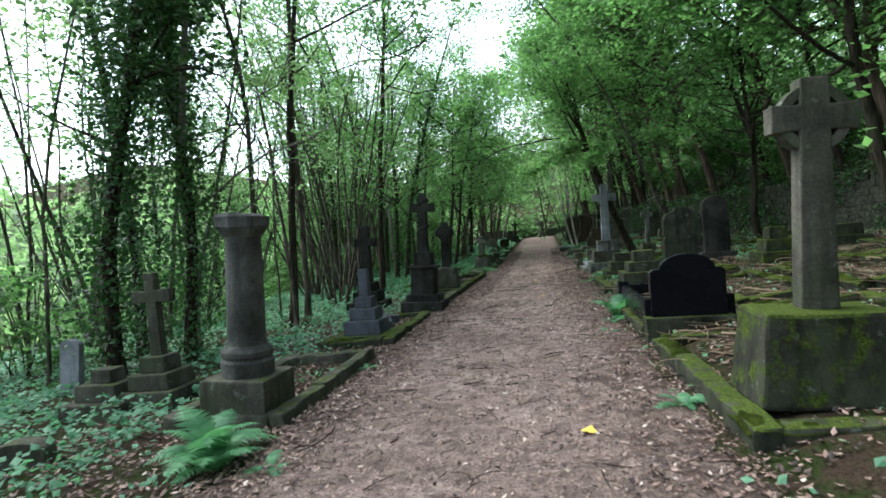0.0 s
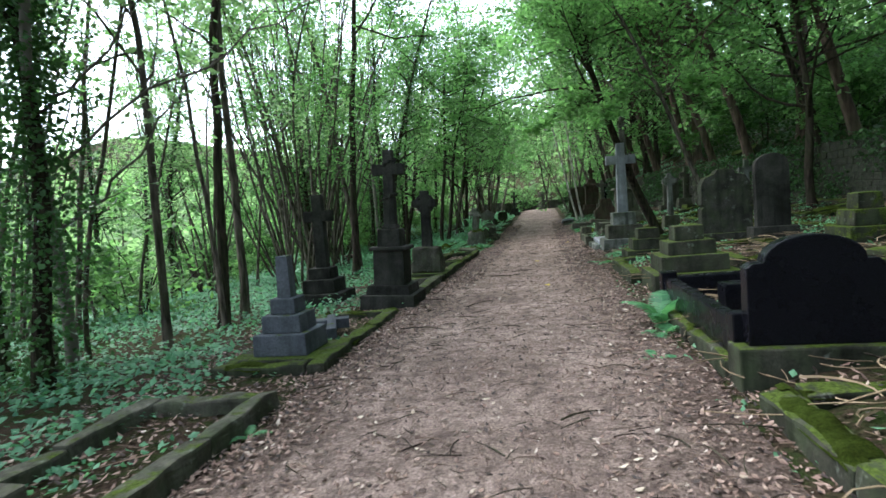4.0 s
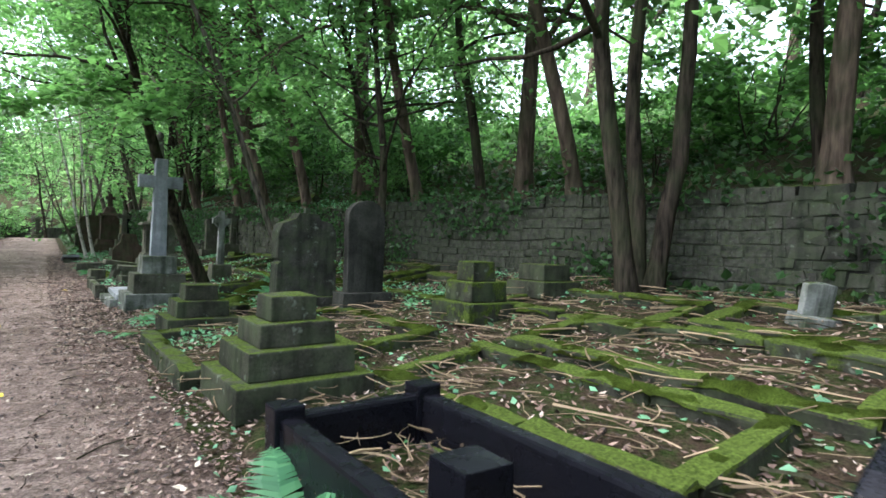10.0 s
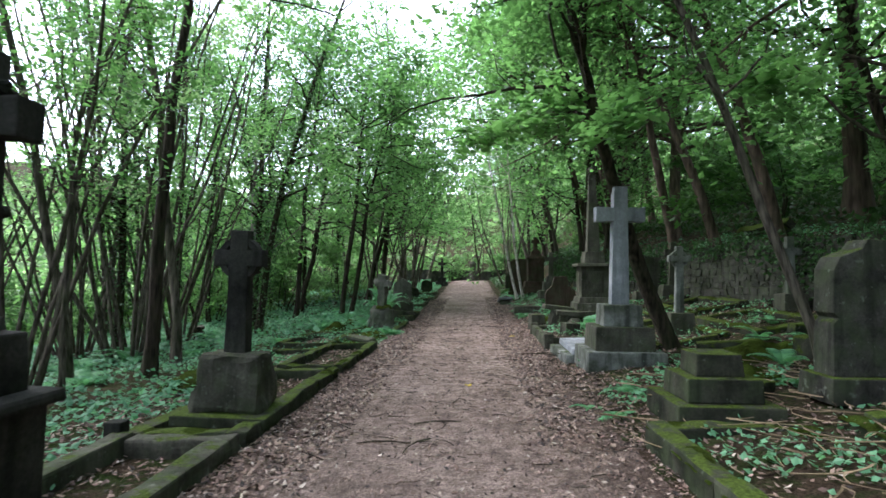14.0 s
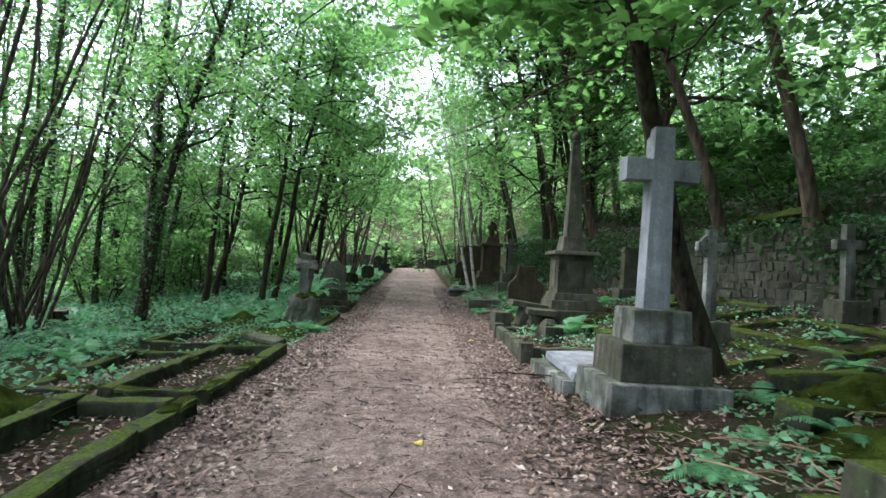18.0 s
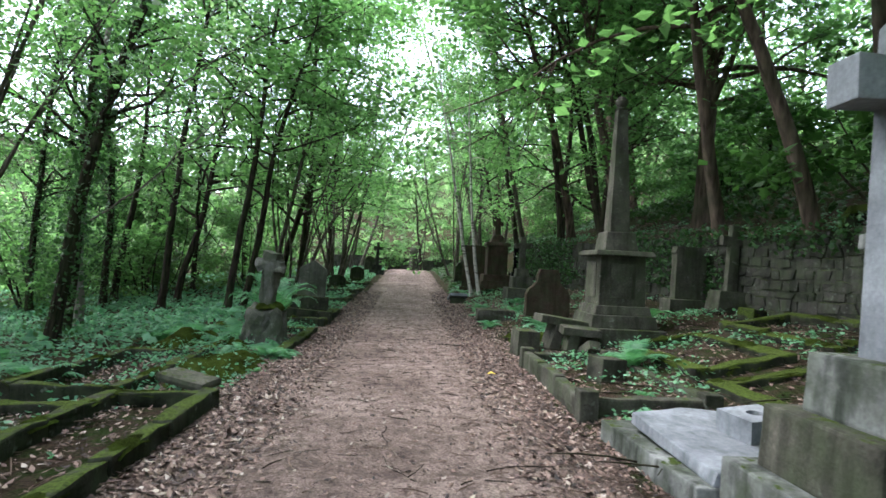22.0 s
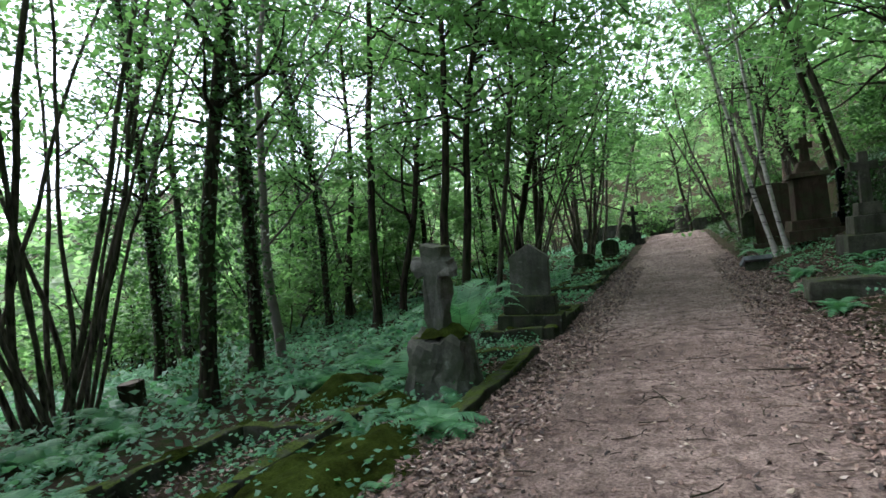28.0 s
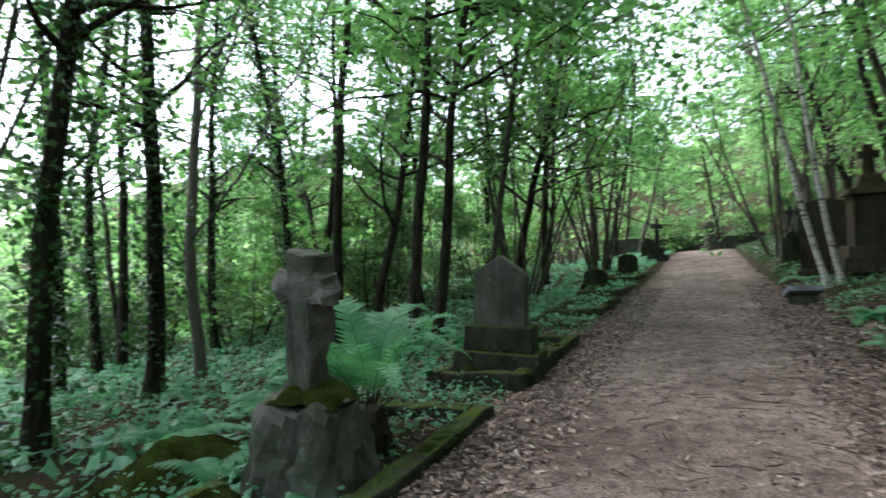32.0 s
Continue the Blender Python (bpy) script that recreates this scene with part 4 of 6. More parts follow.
def shouldered(w, h, sh=0.12, cut=0.1, rise=0.2, n=12):
    """A face with square shoulders, a small step and a rounded middle."""
    m = w / 2 - cut
    out = [(-w / 2, 0), (w / 2, 0), (w / 2, h - rise - sh * 0.3), (w / 2 - cut * 0.4, h - rise), (m, h - rise)]
    for k in range(1, n):
        a = math.pi * k / n
        out.append((m * math.cos(a), h - rise + rise * math.sin(a)))
    return out + [(-m, h - rise), (-w / 2 + cut * 0.4, h - rise), (-w / 2, h - rise - sh * 0.3)]


def headstone(x, y, w, h, t, outline, mat, label, z=None, base=None, turn=0.0, tilt=(0, 0), cuts=1, name="headstone", base_mat=None):
    z = ground_z(x, y) if z is None else z
    e = thing(name, x, y, z - 0.04, label, "headstone", turn, tilt)
    top = 0.0
    if base:
        top = steps(e, base, base_mat or mat)
    part("slab", prism(outline, -t / 2, t / 2, 0.014, 0.006, cuts, x), mat, e).location.z = top - 0.004 if base else -0.1
    return e


# ---------------------------------------------------------------- graves: left of the path
kerb_set(-3.05, -1.76, 4.15, 7.1, 0.15, 0.17, SANDSTONE, "weathered stone grave kerb with patches of moss", 0.0, seed=1)
e = thing("column_monument", -2.3, 4.5, 0.1, "dark broken-column grave monument with octagonal top on a square plinth", "grave monument", tilt=(0.5, 2.6))
part("plinth", block(0.68, 0.68, 0.36, 0.0, 0.97, 0.02, 1, 0.006), SANDSTONE, e)
part("column_base", lathe([(0.255, 0.355), (0.258, 0.5), (0.235, 0.53), (0.25, 0.56), (0.252, 0.6), (0.23, 0.63), (0.2, 0.66), (0.188, 0.7)], 36), DARKSTONE, e)
part("column_shaft", lathe([(0.186, 0.698), (0.184, 1.0), (0.178, 1.4), (0.168, 1.745)], 36, 0.004), DARKSTONE, e)
bm = lathe([(0.172, 1.71), (0.195, 1.73), (0.25, 1.79), (0.272, 1.82), (0.274, 1.91), (0.25, 1.945), (0.19, 1.935), (0.165, 1.86), (0.03, 1.84)], 8, 0.004)
for w in bm.verts:
    if w.co.z > 1.93 and w.co.x > 0.17:
        w.co.z -= 0.05
rough(bm, 0.014, 9.0, 3)
part("column_cap", bm, DARKSTONE, e, "flared octagonal cap with a broken hollow top")

e = thing("cross_monument", -3.98, 5.5, ground_z(-3.98, 5.5), "small weathered stone cross on a stepped plinth", "grave monument", tilt=(0, -2))
z = steps(e, [(0.74, 0.74, 0.22, 0.97), (0.54, 0.54, 0.19, 0.96), (0.34, 0.34, 0.19, 0.95)], SANDSTONE)
part("cross", prism(cross_outline(0.15, 0.125, 1.0, 0.72, 0.26, 0.14), -0.06, 0.06, 0.012), SANDSTONE, e).location.z = z - 0.003

e = thing("stepped_plinth", -4.6, 5.35, ground_z(-4.6, 5.35), "low stepped plinth that has lost its stone", "grave monument")
steps(e, [(0.8, 0.75, 0.2, 0.97), (0.55, 0.5, 0.2, 0.96), (0.3, 0.28, 0.16, 0.9)], SANDSTONE, seed=3)
headstone(-6.6, 6.9, 0.34, 1.0, 0.12, arch(0.34, 1.0, 0.1), PALESTONE, "small pale blue-grey upright stone among ferns", tilt=(0, 5))
headstone(-3.9, 3.5, 0.45, 0.36, 0.2, arch(0.45, 0.36, 0.08), SANDSTONE, "low worn square stone block beside the path", turn=14)

kerb_set(-3.1, -1.8, 8.1, 11.4, 0.11, 0.2, MOSSY, "thick mossy grave kerb round a grey granite obelisk", 0.0, seed=2)
e = thing("obelisk_monument", -2.4, 8.72, 0.06, "small grey granite obelisk stump on three square steps", "grave monument")
part("ground_slab", block(0.9, 0.9, 0.12, -0.04, 1, 0.02, 1, 0.008), MOSSY, e, "mossy base slab")
z = steps(e, [(0.64, 0.64, 0.24, 0.98), (0.47, 0.47, 0.2, 0.97), (0.31, 0.31, 0.18, 0.96)], GREYSTONE, 0.078)
part("shaft", block(0.165, 0.165, 0.48, z - 0.003, 0.88, 0.008, 0, 0.002), GREYSTONE, e)
e = thing("fallen_cross", -2.4, 10.0, 0.03, "small grey stone cross lying flat inside a kerb", "grave ornament", 20)
part("cross", prism(cross_outline(0.13, 0.12, 0.72, 0.5, 0.24, 0.13), -0.07, 0.07), GREYSTONE, e).matrix_basis = pose(0, -0.36, 0.08, -84, 0, 0)

e = thing("cross_monument", -3.75, 13.2, ground_z(-3.75, 13.2), "dark ivy-touched stone cross on a stepped plinth among trees", "grave monument")
z = steps(e, [(0.95, 0.95, 0.26, 0.97), (0.66, 0.66, 0.26, 0.96), (0.46, 0.46, 0.22, 0.95)], SOOT)
part("cross", prism(cross_outline(0.24, 0.19, 1.42, 1.0, 0.28, 0.2), -0.09, 0.09, 0.012), SOOT, e).location.z = z - 0.003

e = thing("cross_monument", -2.14, 12.35, 0.06, "tall soot-blackened stone cross with carved wreath on a moulded pedestal", "grave monument", tilt=(0, 2.4))
part("base_step", block(0.96, 0.96, 0.25, -0.06, 0.99, 0.02, 1, 0.006), SOOT, e)
part("plinth_step", block(0.78, 0.78, 0.16, 0.186, 0.94, 0.02, 1, 0.005), SOOT, e)
part("pedestal", block(0.55, 0.55, 0.6, 0.342, 0.985, 0.012, 1, 0.004), SOOT, e)
part("cornice", block(0.67, 0.67, 0.07, 0.938, 0.96, 0.025, 0, 0.003), SOOT, e)
part("socket_stone", block(0.42, 0.42, 0.3, 1.004, 0.93, 0.015, 1, 0.005), SOOT, e)
part("shaft_foot", block(0.27, 0.27, 0.07, 1.311, 0.9, 0.012, 0, 0.003), SOOT, e)
shaft = part("cross", prism(cross_outline(0.21, 0.165, 1.3, 0.96, 0.28, 0.18), -0.09, 0.09, 0.014), SOOT, e)
shaft.location.z = 1.375
for name, z, slant, text in (("wreath", 1.065, 0.5, "carved leaf wreath round the cross's head"), ("garland", 0.485, 0.45, "carved leaf garland round the shaft")):
    rope = bmesh.new()
    n, m = 40, 8
    rings = []
    for i in range(n):
        a = 2 * math.pi * i / n
        c, s = math.cos(a), math.sin(a)
        k = max(abs(c), abs(s)) ** 0.5
        fat = 0.026 + 0.012 * math.sin(9 * a)
        rings.append([rope.verts.new(((0.106 + fat * math.cos(2 * math.pi * j / m)) * c / k, (0.104 + fat * math.cos(2 * math.pi * j / m)) * s / k, z + slant * 0.12 * c + fat * math.sin(2 * math.pi * j / m))) for j in range(m)])
    for i in range(n):
        for j in range(m):
            rope.faces.new((rings[i][j], rings[(i + 1) % n][j], rings[(i + 1) % n][(j + 1) % m], rings[i][(j + 1) % m]))
    rough(rope, 0.02, 24.0)
    part(name, rope, SOOT, shaft, text)
kerb_set(-2.95, -1.76, 13.32, 14.98, 0.18, 0.2, SANDSTONE, "wide weathered stone kerb before a tall cross", 0.0, False, 4)

kerb_set(-2.95, -1.74, 15.06, 18.75, 0.17, 0.2, MOSSY, "mossy stone grave kerb holding a rock-based cross", 0.0, seed=5)
e = thing("wheel_cross_monument", -2.22, 15.95, 0.16, "dark ringed stone cross set in a rough-hewn rock", "grave monument", tilt=(0, 1))
part("base_slab", block(1.0, 0.95, 0.12, -0.08, 1, 0.02, 1, 0.008), MOSSY, e)
bm = block(0.76, 0.68, 0.6, 0.03, 0.8, 0.06, 3, 0.0)
rough(bm, 0.05, 4.0, 2)
rough(bm, 0.02, 13.0, 5)
part("rock_base", bm, SANDSTONE, e)
wheel_cross(e, SOOT, 0.6, 1.36, 0.24, 0.2, 0.18, 0.23, 1.06, 0.27, 0.17)
e = thing("corner_stone", -2.95, 15.0, 0.05, "squared dark stone post at a kerb corner", "grave ornament")
part("post", block(0.16, 0.16, 0.24, 0), SOOT, e)

kerb_set(-2.85, -1.72, 19.05, 22.35, 0.16, 0.17, MOSSY, "moss-covered grave kerb with bare leaf-strewn infill", 0.0, seed=6)
kerb_set(-4.05, -2.86, 19.6, 22.2, 0.06, 0.16, MOSSY, "sunken mossy grave kerb", -0.02, seed=7)
kerb_set(-4.05, -2.8, 22.5, 25.25, 0.14, 0.16, MOSSY, "mossy grave kerb filled with dead leaves", -0.02, seed=8)
e = thing("fallen_stone", -2.15, 22.65, 0.14, "round-ended worn stone slab lying tilted on a kerb", "grave ornament", 70, (6, -4))
part("slab", block(0.34, 0.62, 0.1, 0, 0.97, 0.045, 1, 0.008), SANDSTONE, e)
for x, y, sx, sy, h, s in ((-2.3, 24.3, 1.25, 2.7, 0.2, 1), (-3.5, 26.5, 1.3, 1.2, 0.26, 2), (-2.7, 25.85, 0.9, 0.8, 0.2, 3), (-3.75, 18.6, 1.3, 1.5, 0.24, 4), (-3.5, 28.2, 0.9, 1.2, 0.22, 5), (-2.4, 29.75, 1.3, 1.0, 0.2, 6), (2.55, 27.3, 1.0, 1.2, 0.18, 7), (3.7, 17.0, 1.2, 1.2, 0.2, 8), (4.6, 18.4, 1.3, 1.0, 0.2, 9), (5.6, 17.6, 1.0, 1.3, 0.18, 10)):
    e = thing("moss_mound", x, y, ground_z(x, y) if x > 0 else -0.02, "soft bumpy hummock of bright green moss", "mound", group="moss hummocks")
    v, f = dome(sx, sy, h, s)
    raw("moss", v, f, MOSS, e, True)

e = thing("rock_cross_monument", -2.3, 26.45, 0.13, "rough lichened stone cross on a mossy boulder", "grave monument", tilt=(0, 2.2))
bm = boulder_bm(0.76, 0.7, 1.16, 1.7, 0.3, 4)
rough(bm, 0.03, 9.0, 3)
rough(bm, 0.012, 22.0, 3)
part("boulder", bm, LICHENED, e, "rough-hewn grey boulder base")
v, f = dome(0.5, 0.44, 0.1, 3)
cap = raw("moss", v, f, MOSS, e, True)
cap.location, cap["label"] = (0.06, -0.02, 0.565), "moss on the boulder's top"
bm = prism(cross_outline(0.26, 0.23, 0.96, 0.7, 0.24, 0.2), -0.1, 0.1, 0.03, 0.0, 4)
rough(bm, 0.06, 4.5, 4)
rough(bm, 0.03, 11.0, 4)
rough(bm, 0.012, 26.0, 9)
part("cross", bm, LICHENED, e).matrix_basis = pose(0, 0, 0.55, 0, 0, -14)
kerb_set(-3.0, -1.7, 25.4, 28.4, 0.12, 0.2, MOSSY, "broken mossy kerb stones round a boulder cross", 0.0, False, 9)

kerb_set(-2.85, -1.68, 29.3, 32.4, 0.16, 0.18, MOSSY, "low mossy kerb before a pointed headstone", 0.05, seed=10)
pent = [(-0.32, 0), (0.32, 0), (0.31, 0.56), (0.33, 0.6), (0.27, 0.66), (0, 0.84), (-0.27, 0.66), (-0.33, 0.6), (-0.31, 0.56)]
headstone(-2.16, 29.95, 0.72, 0.9, 0.2, pent, LICHENED, "dark pointed-top headstone on two mossy steps", 0.12, [(1.05, 0.6, 0.3, 0.97), (0.84, 0.42, 0.3, 0.96)], 4, (0, 3), base_mat=MOSSY)

# ---------------------------------------------------------------- graves: right of the path
kerb_set(1.92, 3.45, 3.2, 6.55, 0.2, 0.2, MOSSY, "thick moss-covered grave kerb filled with sticks and leaves", 0.0, seed=11)
e = thing("wheel_cross_monument", 2.66, 3.98, 0.14, "tall lichened ringed cross on a mossy tapering plinth", "grave monument", tilt=(0, 1.5))
part("plinth", block(1.06, 0.74, 0.68, 0.0, 0.86, 0.03, 3, 0.02), MOSSIER, e)
wheel_cross(e, SANDSTONE, 0.675, 1.72, 0.26, 0.2, 0.18, 0.25, 1.42, 0.3, 0.19)

e = thing("black_headstone", 2.46, 7.08, 0.31, "polished black granite headstone with rounded shoulders", "headstone")
part("foundation", block(1.1, 0.3, 0.46, -0.44, 1, 0.02, 1, 0.008), MOSSY, e, "mossy foundation stone")
part("slab", prism(shouldered(0.92, 0.8, 0.12, 0.12, 0.19), -0.075, 0.075, 0.01, 0.0), BLACKGRANITE, e).location.z = 0.02
kerb_set(1.97, 3.03, 7.18, 9.98, 0.3, 0.12, BLACKGRANITE, "polished black granite grave kerb on a mossy footing", 0.2, True, 0, True)
kerb_set(1.9, 3.1, 7.24, 10.04, 0.2, 0.2, MOSSY, "mossy rubble footing under a granite kerb", 0.0, seed=12)
e = thing("flower_vase_block", 2.42, 8.68, 0.2, "square black granite flower holder inside a kerb", "grave ornament")
part("block", block(0.27, 0.27, 0.36, 0, 1, 0.008, 0, 0), BLACKGRANITE, e)

e = thing("stepped_plinth", 2.68, 11.75, 0.08, "large four-tier weathered stone plinth", "grave monument", tilt=(0, -1))
steps(e, [(1.2, 1.2, 0.28, 0.99), (0.94, 0.92, 0.24, 0.985), (0.68, 0.66, 0.2, 0.98), (0.42, 0.42, 0.22, 0.97)], MOSSY, -0.02)
kerb_set(1.92, 3.3, 12.5, 15.1, 0.2, 0.2, MOSSY, "mossy stone grave kerb", 0.04, seed=13)
e = thing("stepped_plinth", 2.75, 15.7, 0.1, "small three-tier mossy stone plinth", "grave monument")
steps(e, [(1.0, 1.0, 0.24, 0.98), (0.72, 0.72, 0.23, 0.97), (0.46, 0.46, 0.22, 0.95)], MOSSY)

worn = [(-0.48, 0), (0.48, 0), (0.47, 0.6), (0.42, 0.66), (0.47, 0.72), (0.46, 1.2), (0.38, 1.38), (0.2, 1.44), (0.16, 1.54), (-0.14, 1.56), (-0.2, 1.45), (-0.4, 1.36), (-0.46, 1.2), (-0.47, 0.72), (-0.42, 0.66), (-0.47, 0.6)]
headstone(4.35, 15.7, 0.95, 1.5, 0.34, [(a * 1.05, c * 0.86) for a, c in worn], WALLSTONE, "broad eroded headstone with a ledge across its face", None, [(1.2, 0.6, 0.25, 0.97)])
headstone(4.95, 14.75, 0.64, 1.45, 0.16, arch(0.62, 1.42, 0.26), SOOT, "tall dark round-topped headstone on a plinth", None, [(0.86, 0.4, 0.3, 0.97)])
e = thing("cross_monument", 4.4, 21.3, ground_z(4.4, 21.3), "weathered stone cross with ringed head before the wall", "grave monument")
steps(e, [(0.5, 0.42, 0.42, 0.9)], SANDSTONE)
wheel_cross(e, STAINED, 0.415, 1.3, 0.17, 0.13, 0.12, 0.17, 1.06, 0.21, 0.12)
e = thing("cross_monument", 6.75, 21.7, ground_z(6.75, 21.7), "small pale stone cross close to the wall", "grave monument", tilt=(0, -1))
steps(e, [(0.5, 0.45, 0.34, 0.92)], SANDSTONE)
part("cross", prism(cross_outline(0.17, 0.14, 1.15, 0.84, 0.22, 0.14), -0.065, 0.065), STAINED, e).location.z = 0.337
for i, (x, y, sx, sy, h, tn, ti) in enumerate([(3.55, 17.9, 0.7, 0.3, 0.22, 30, (4, 8)), (4.3, 18.9, 0.9, 0.25, 0.2, -15, (0, -6)), (5.0, 17.9, 0.4, 0.35, 0.28, 20, (6, 0)), (5.6, 18.9, 0.8, 0.22, 0.18, 8, (0, 5)), (3.4, 16.2, 0.35, 0.3, 0.2, 40, (3, 3)), (6.4, 19.6, 0.6, 0.3, 0.2, -30, (-5, 0)), (4.2, 28.6, 0.6, 0.3, 0.2, 15, (5, 0)), (6.0, 25.9, 0.5, 0.3, 0.22, 35, (0, 6))]):
    e = thing("fallen_stone", x, y, ground_z(x, y) - 0.02, "mossy tumbled kerb stone half sunk in weeds", "stone block", tn, ti, "sunken stones of the bank")
    bm = block(sx, sy, h, 0, 0.97, 0.03, 2, 0.02, seed=i)
    part("stone", bm, MOSSIER, e)
e = thing("stepped_plinth", 5.6, 12.75, ground_z(5.6, 12.75), "three-tier plinth thickly covered in moss", "grave monument")
steps(e, [(0.86, 0.86, 0.28, 0.96), (0.6, 0.6, 0.26, 0.95), (0.38, 0.38, 0.26, 0.92)], MOSSIER, -0.05)
e = thing("stepped_plinth", 7.0, 12.9, ground_z(7.0, 12.9), "low stepped stone plinth near the wall", "grave monument")
steps(e, [(0.8, 0.8, 0.24, 0.97), (0.55, 0.55, 0.24, 0.95)], MOSSY, -0.04)
headstone(7.25, 9.35, 0.32, 0.34, 0.09, arch(0.32, 0.34, 0.03), STAINED, "pale leaning stone tablet on a plinth", None, [(0.4, 0.3, 0.14, 0.96)], -30, (8, 4))
for i, (a, b, c, d) in enumerate([(3.4, 4.7, 8.3, 11.4), (4.9, 6.3, 8.0, 11.3), (3.5, 4.7, 12.2, 14.9), (5.9, 7.3, 10.4, 13.0), (3.3, 4.8, 4.6, 7.6), (6.4, 7.7, 7.6, 10.2), (5.6, 6.9, 13.4, 15.8), (3.5, 4.8, 19.9, 22.6), (5.0, 6.3, 19.5, 22.2), (3.5, 4.8, 22.9, 25.3), (5.2, 6.5, 22.9, 25.5), (6.7, 7.9, 20.3, 22.9), (6.8, 8.0, 23.4, 25.9), (6.2, 7.5, 16.3, 18.9)]):
    kerb_set(a, b, c, d, 0.11, 0.19, MOSSIER, "moss-covered grave kerb on the bank with dead sticks inside", ground_z((a + b) / 2, (c + d) / 2), seed=20 + i)

e = thing("cross_monument", 2.7, 19.2, 0.02, "tall pale grey stone cross on three stained steps", "grave monument", tilt=(0, 0.5))
part("base_step", block(1.2, 1.2, 0.41, -0.05, 0.99, 0.02, 1, 0.006), STAINED, e)
part("middle_step", block(0.92, 0.9, 0.37, 0.356, 0.97, 0.02, 1, 0.006), SANDSTONE, e, "green-stained step")
part("upper_step", block(0.62, 0.6, 0.34, 0.722, 0.96, 0.02, 1, 0.006), STAINED, e)
part("cross", prism(cross_outline(0.28, 0.21, 1.9, 1.45, 0.39, 0.22), -0.115, 0.115, 0.008, 0.002), PALESTONE, e).location.z = 1.058
e = thing("ledger_slab", 2.6, 20.6, 0.04, "broken pale grave slab with moss and dead leaves on it", "grave slab", 2)
part("base_slab", block(1.36, 1.6, 0.2, -0.06, 0.99, 0.015, 2, 0.008), STAINED, e)
for name, outline, m in (("broken_slab", [(-0.6, -0.76), (-0.12, -0.8), (0.08, -0.4), (0.52, -0.32), (0.58, 0.62), (0.05, 0.7), (-0.52, 0.46)], pose(0.0, 0.02, 0.2, 3, 2, 4)), ("broken_piece", [(-0.2, -0.25), (0.25, -0.3), (0.28, 0.2), (-0.1, 0.28)], pose(0.42, -0.56, 0.2, -5, 5, 30))):
    bm = prism(outline, -0.045, 0.045, 0.012, 0.0, 2)
    bm.transform(pose(0, 0, 0, -90, 0, 0))
    rough(bm, 0.02, 4.0, 3)
    rough(bm, 0.006, 17.0, 3)
    part(name, bm, PALESTONE, e).matrix_basis = m
e = thing("flower_socket_block", 2.83, 20.62, 0.29, "pale stone block with a round flower hole", "grave ornament", 14, (3, -4))
bm = bmesh.new()
rim, well, edge, foot = [], [], [], []
for k in range(24):
    a = 2 * math.pi * k / 24
    c, s = math.cos(a), math.sin(a)
    m = max(abs(c), abs(s))
    rim.append(bm.verts.new((0.062 * c, 0.062 * s, 0.17)))
    well.append(bm.verts.new((0.055 * c, 0.055 * s, 0.05)))
    edge.append(bm.verts.new((0.2 * c / m, 0.17 * s / m, 0.17)))
    foot.append(bm.verts.new((0.2 * c / m, 0.17 * s / m, 0.0)))
for k in range(24):
    n = (k + 1) % 24
    for lo, hi in ((foot, edge), (edge, rim), (rim, well)):
        bm.faces.new((lo[k], lo[n], hi[n], hi[k]))
bm.faces.new(well)
bm.faces.new(foot[::-1])
part("block", bm, PALESTONE, e)

kerb_set(1.88, 3.25, 21.85, 24.95, 0.24, 0.13, SANDSTONE, "stone grave kerb overgrown with ivy and ferns", 0.02, seed=14, posts=True)
for i, (x, y, z, sx, sy, h, tn, ti) in enumerate([(2.12, 25.95, 0.04, 0.3, 0.42, 0.34, 8, (0, 2)), (2.5, 25.95, 0.02, 0.14, 0.5, 0.56, 4, (0, 16)), (2.72, 25.98, 0.46, 0.66, 0.5, 0.1, 4, (0, 7)), (2.74, 25.55, 0.04, 0.14, 0.4, 0.38, -2, (0, 10)), (2.92, 25.5, 0.37, 0.5, 0.34, 0.1, -2, (4, 3)), (2.98, 25.3, 0.12, 0.17, 0.55, 0.12, 14, (-32, 8)), (3.1, 25.85, 0.04, 0.3, 0.4, 0.4, -4, (0, 0)), (2.6, 23.3, 0.08, 0.3, 0.3, 0.28, 20, (0, 3))]):
    sx, h, z = sx * 1.25, h * 1.25, 0.04 + (z - 0.04) * 1.25
    e = thing("fallen_block", x, y, z, "tumbled squared stone block from a collapsed monument", "stone block", tn, ti, "tumbled monument blocks")
    part("block", block(sx, sy, h, 0, 0.98, 0.015, 1, 0.006, seed=i), SANDSTONE, e)

e = thing("obelisk_monument", 3.8, 26.45, ground_z(3.8, 26.45) - 0.1, "tall green-stained stone obelisk on a panelled pedestal with ball finial", "grave monument", tilt=(0, -0.6))
z = steps(e, [(1.4, 1.4, 0.36, 0.98), (1.16, 1.16, 0.22, 0.94), (1.0, 1.0, 0.16, 0.92)], SANDSTONE)
pedestal = part("pedestal", block(0.82, 0.82, 0.86, z - 0.003, 0.96, 0.012, 1, 0.004), SANDSTONE, e)
for tn in range(4):
    a = tn * math.pi / 2
    part("panel_frame", block(0.44, 0.02, 0.6, 0, 1, 0.006, 0, 0.0), SANDSTONE, pedestal).matrix_basis = pose(0.412 * math.sin(a), -0.412 * math.cos(a), z + 0.12, 0, 0, math.degrees(a))
z += 0.855
part("cornice", block(1.06, 1.06, 0.09, z, 0.93, 0.02, 0, 0.003), SANDSTONE, e)
part("shaft_base", block(0.6, 0.6, 0.34, z + 0.087, 0.84, 0.02, 1, 0.005), SANDSTONE, e)
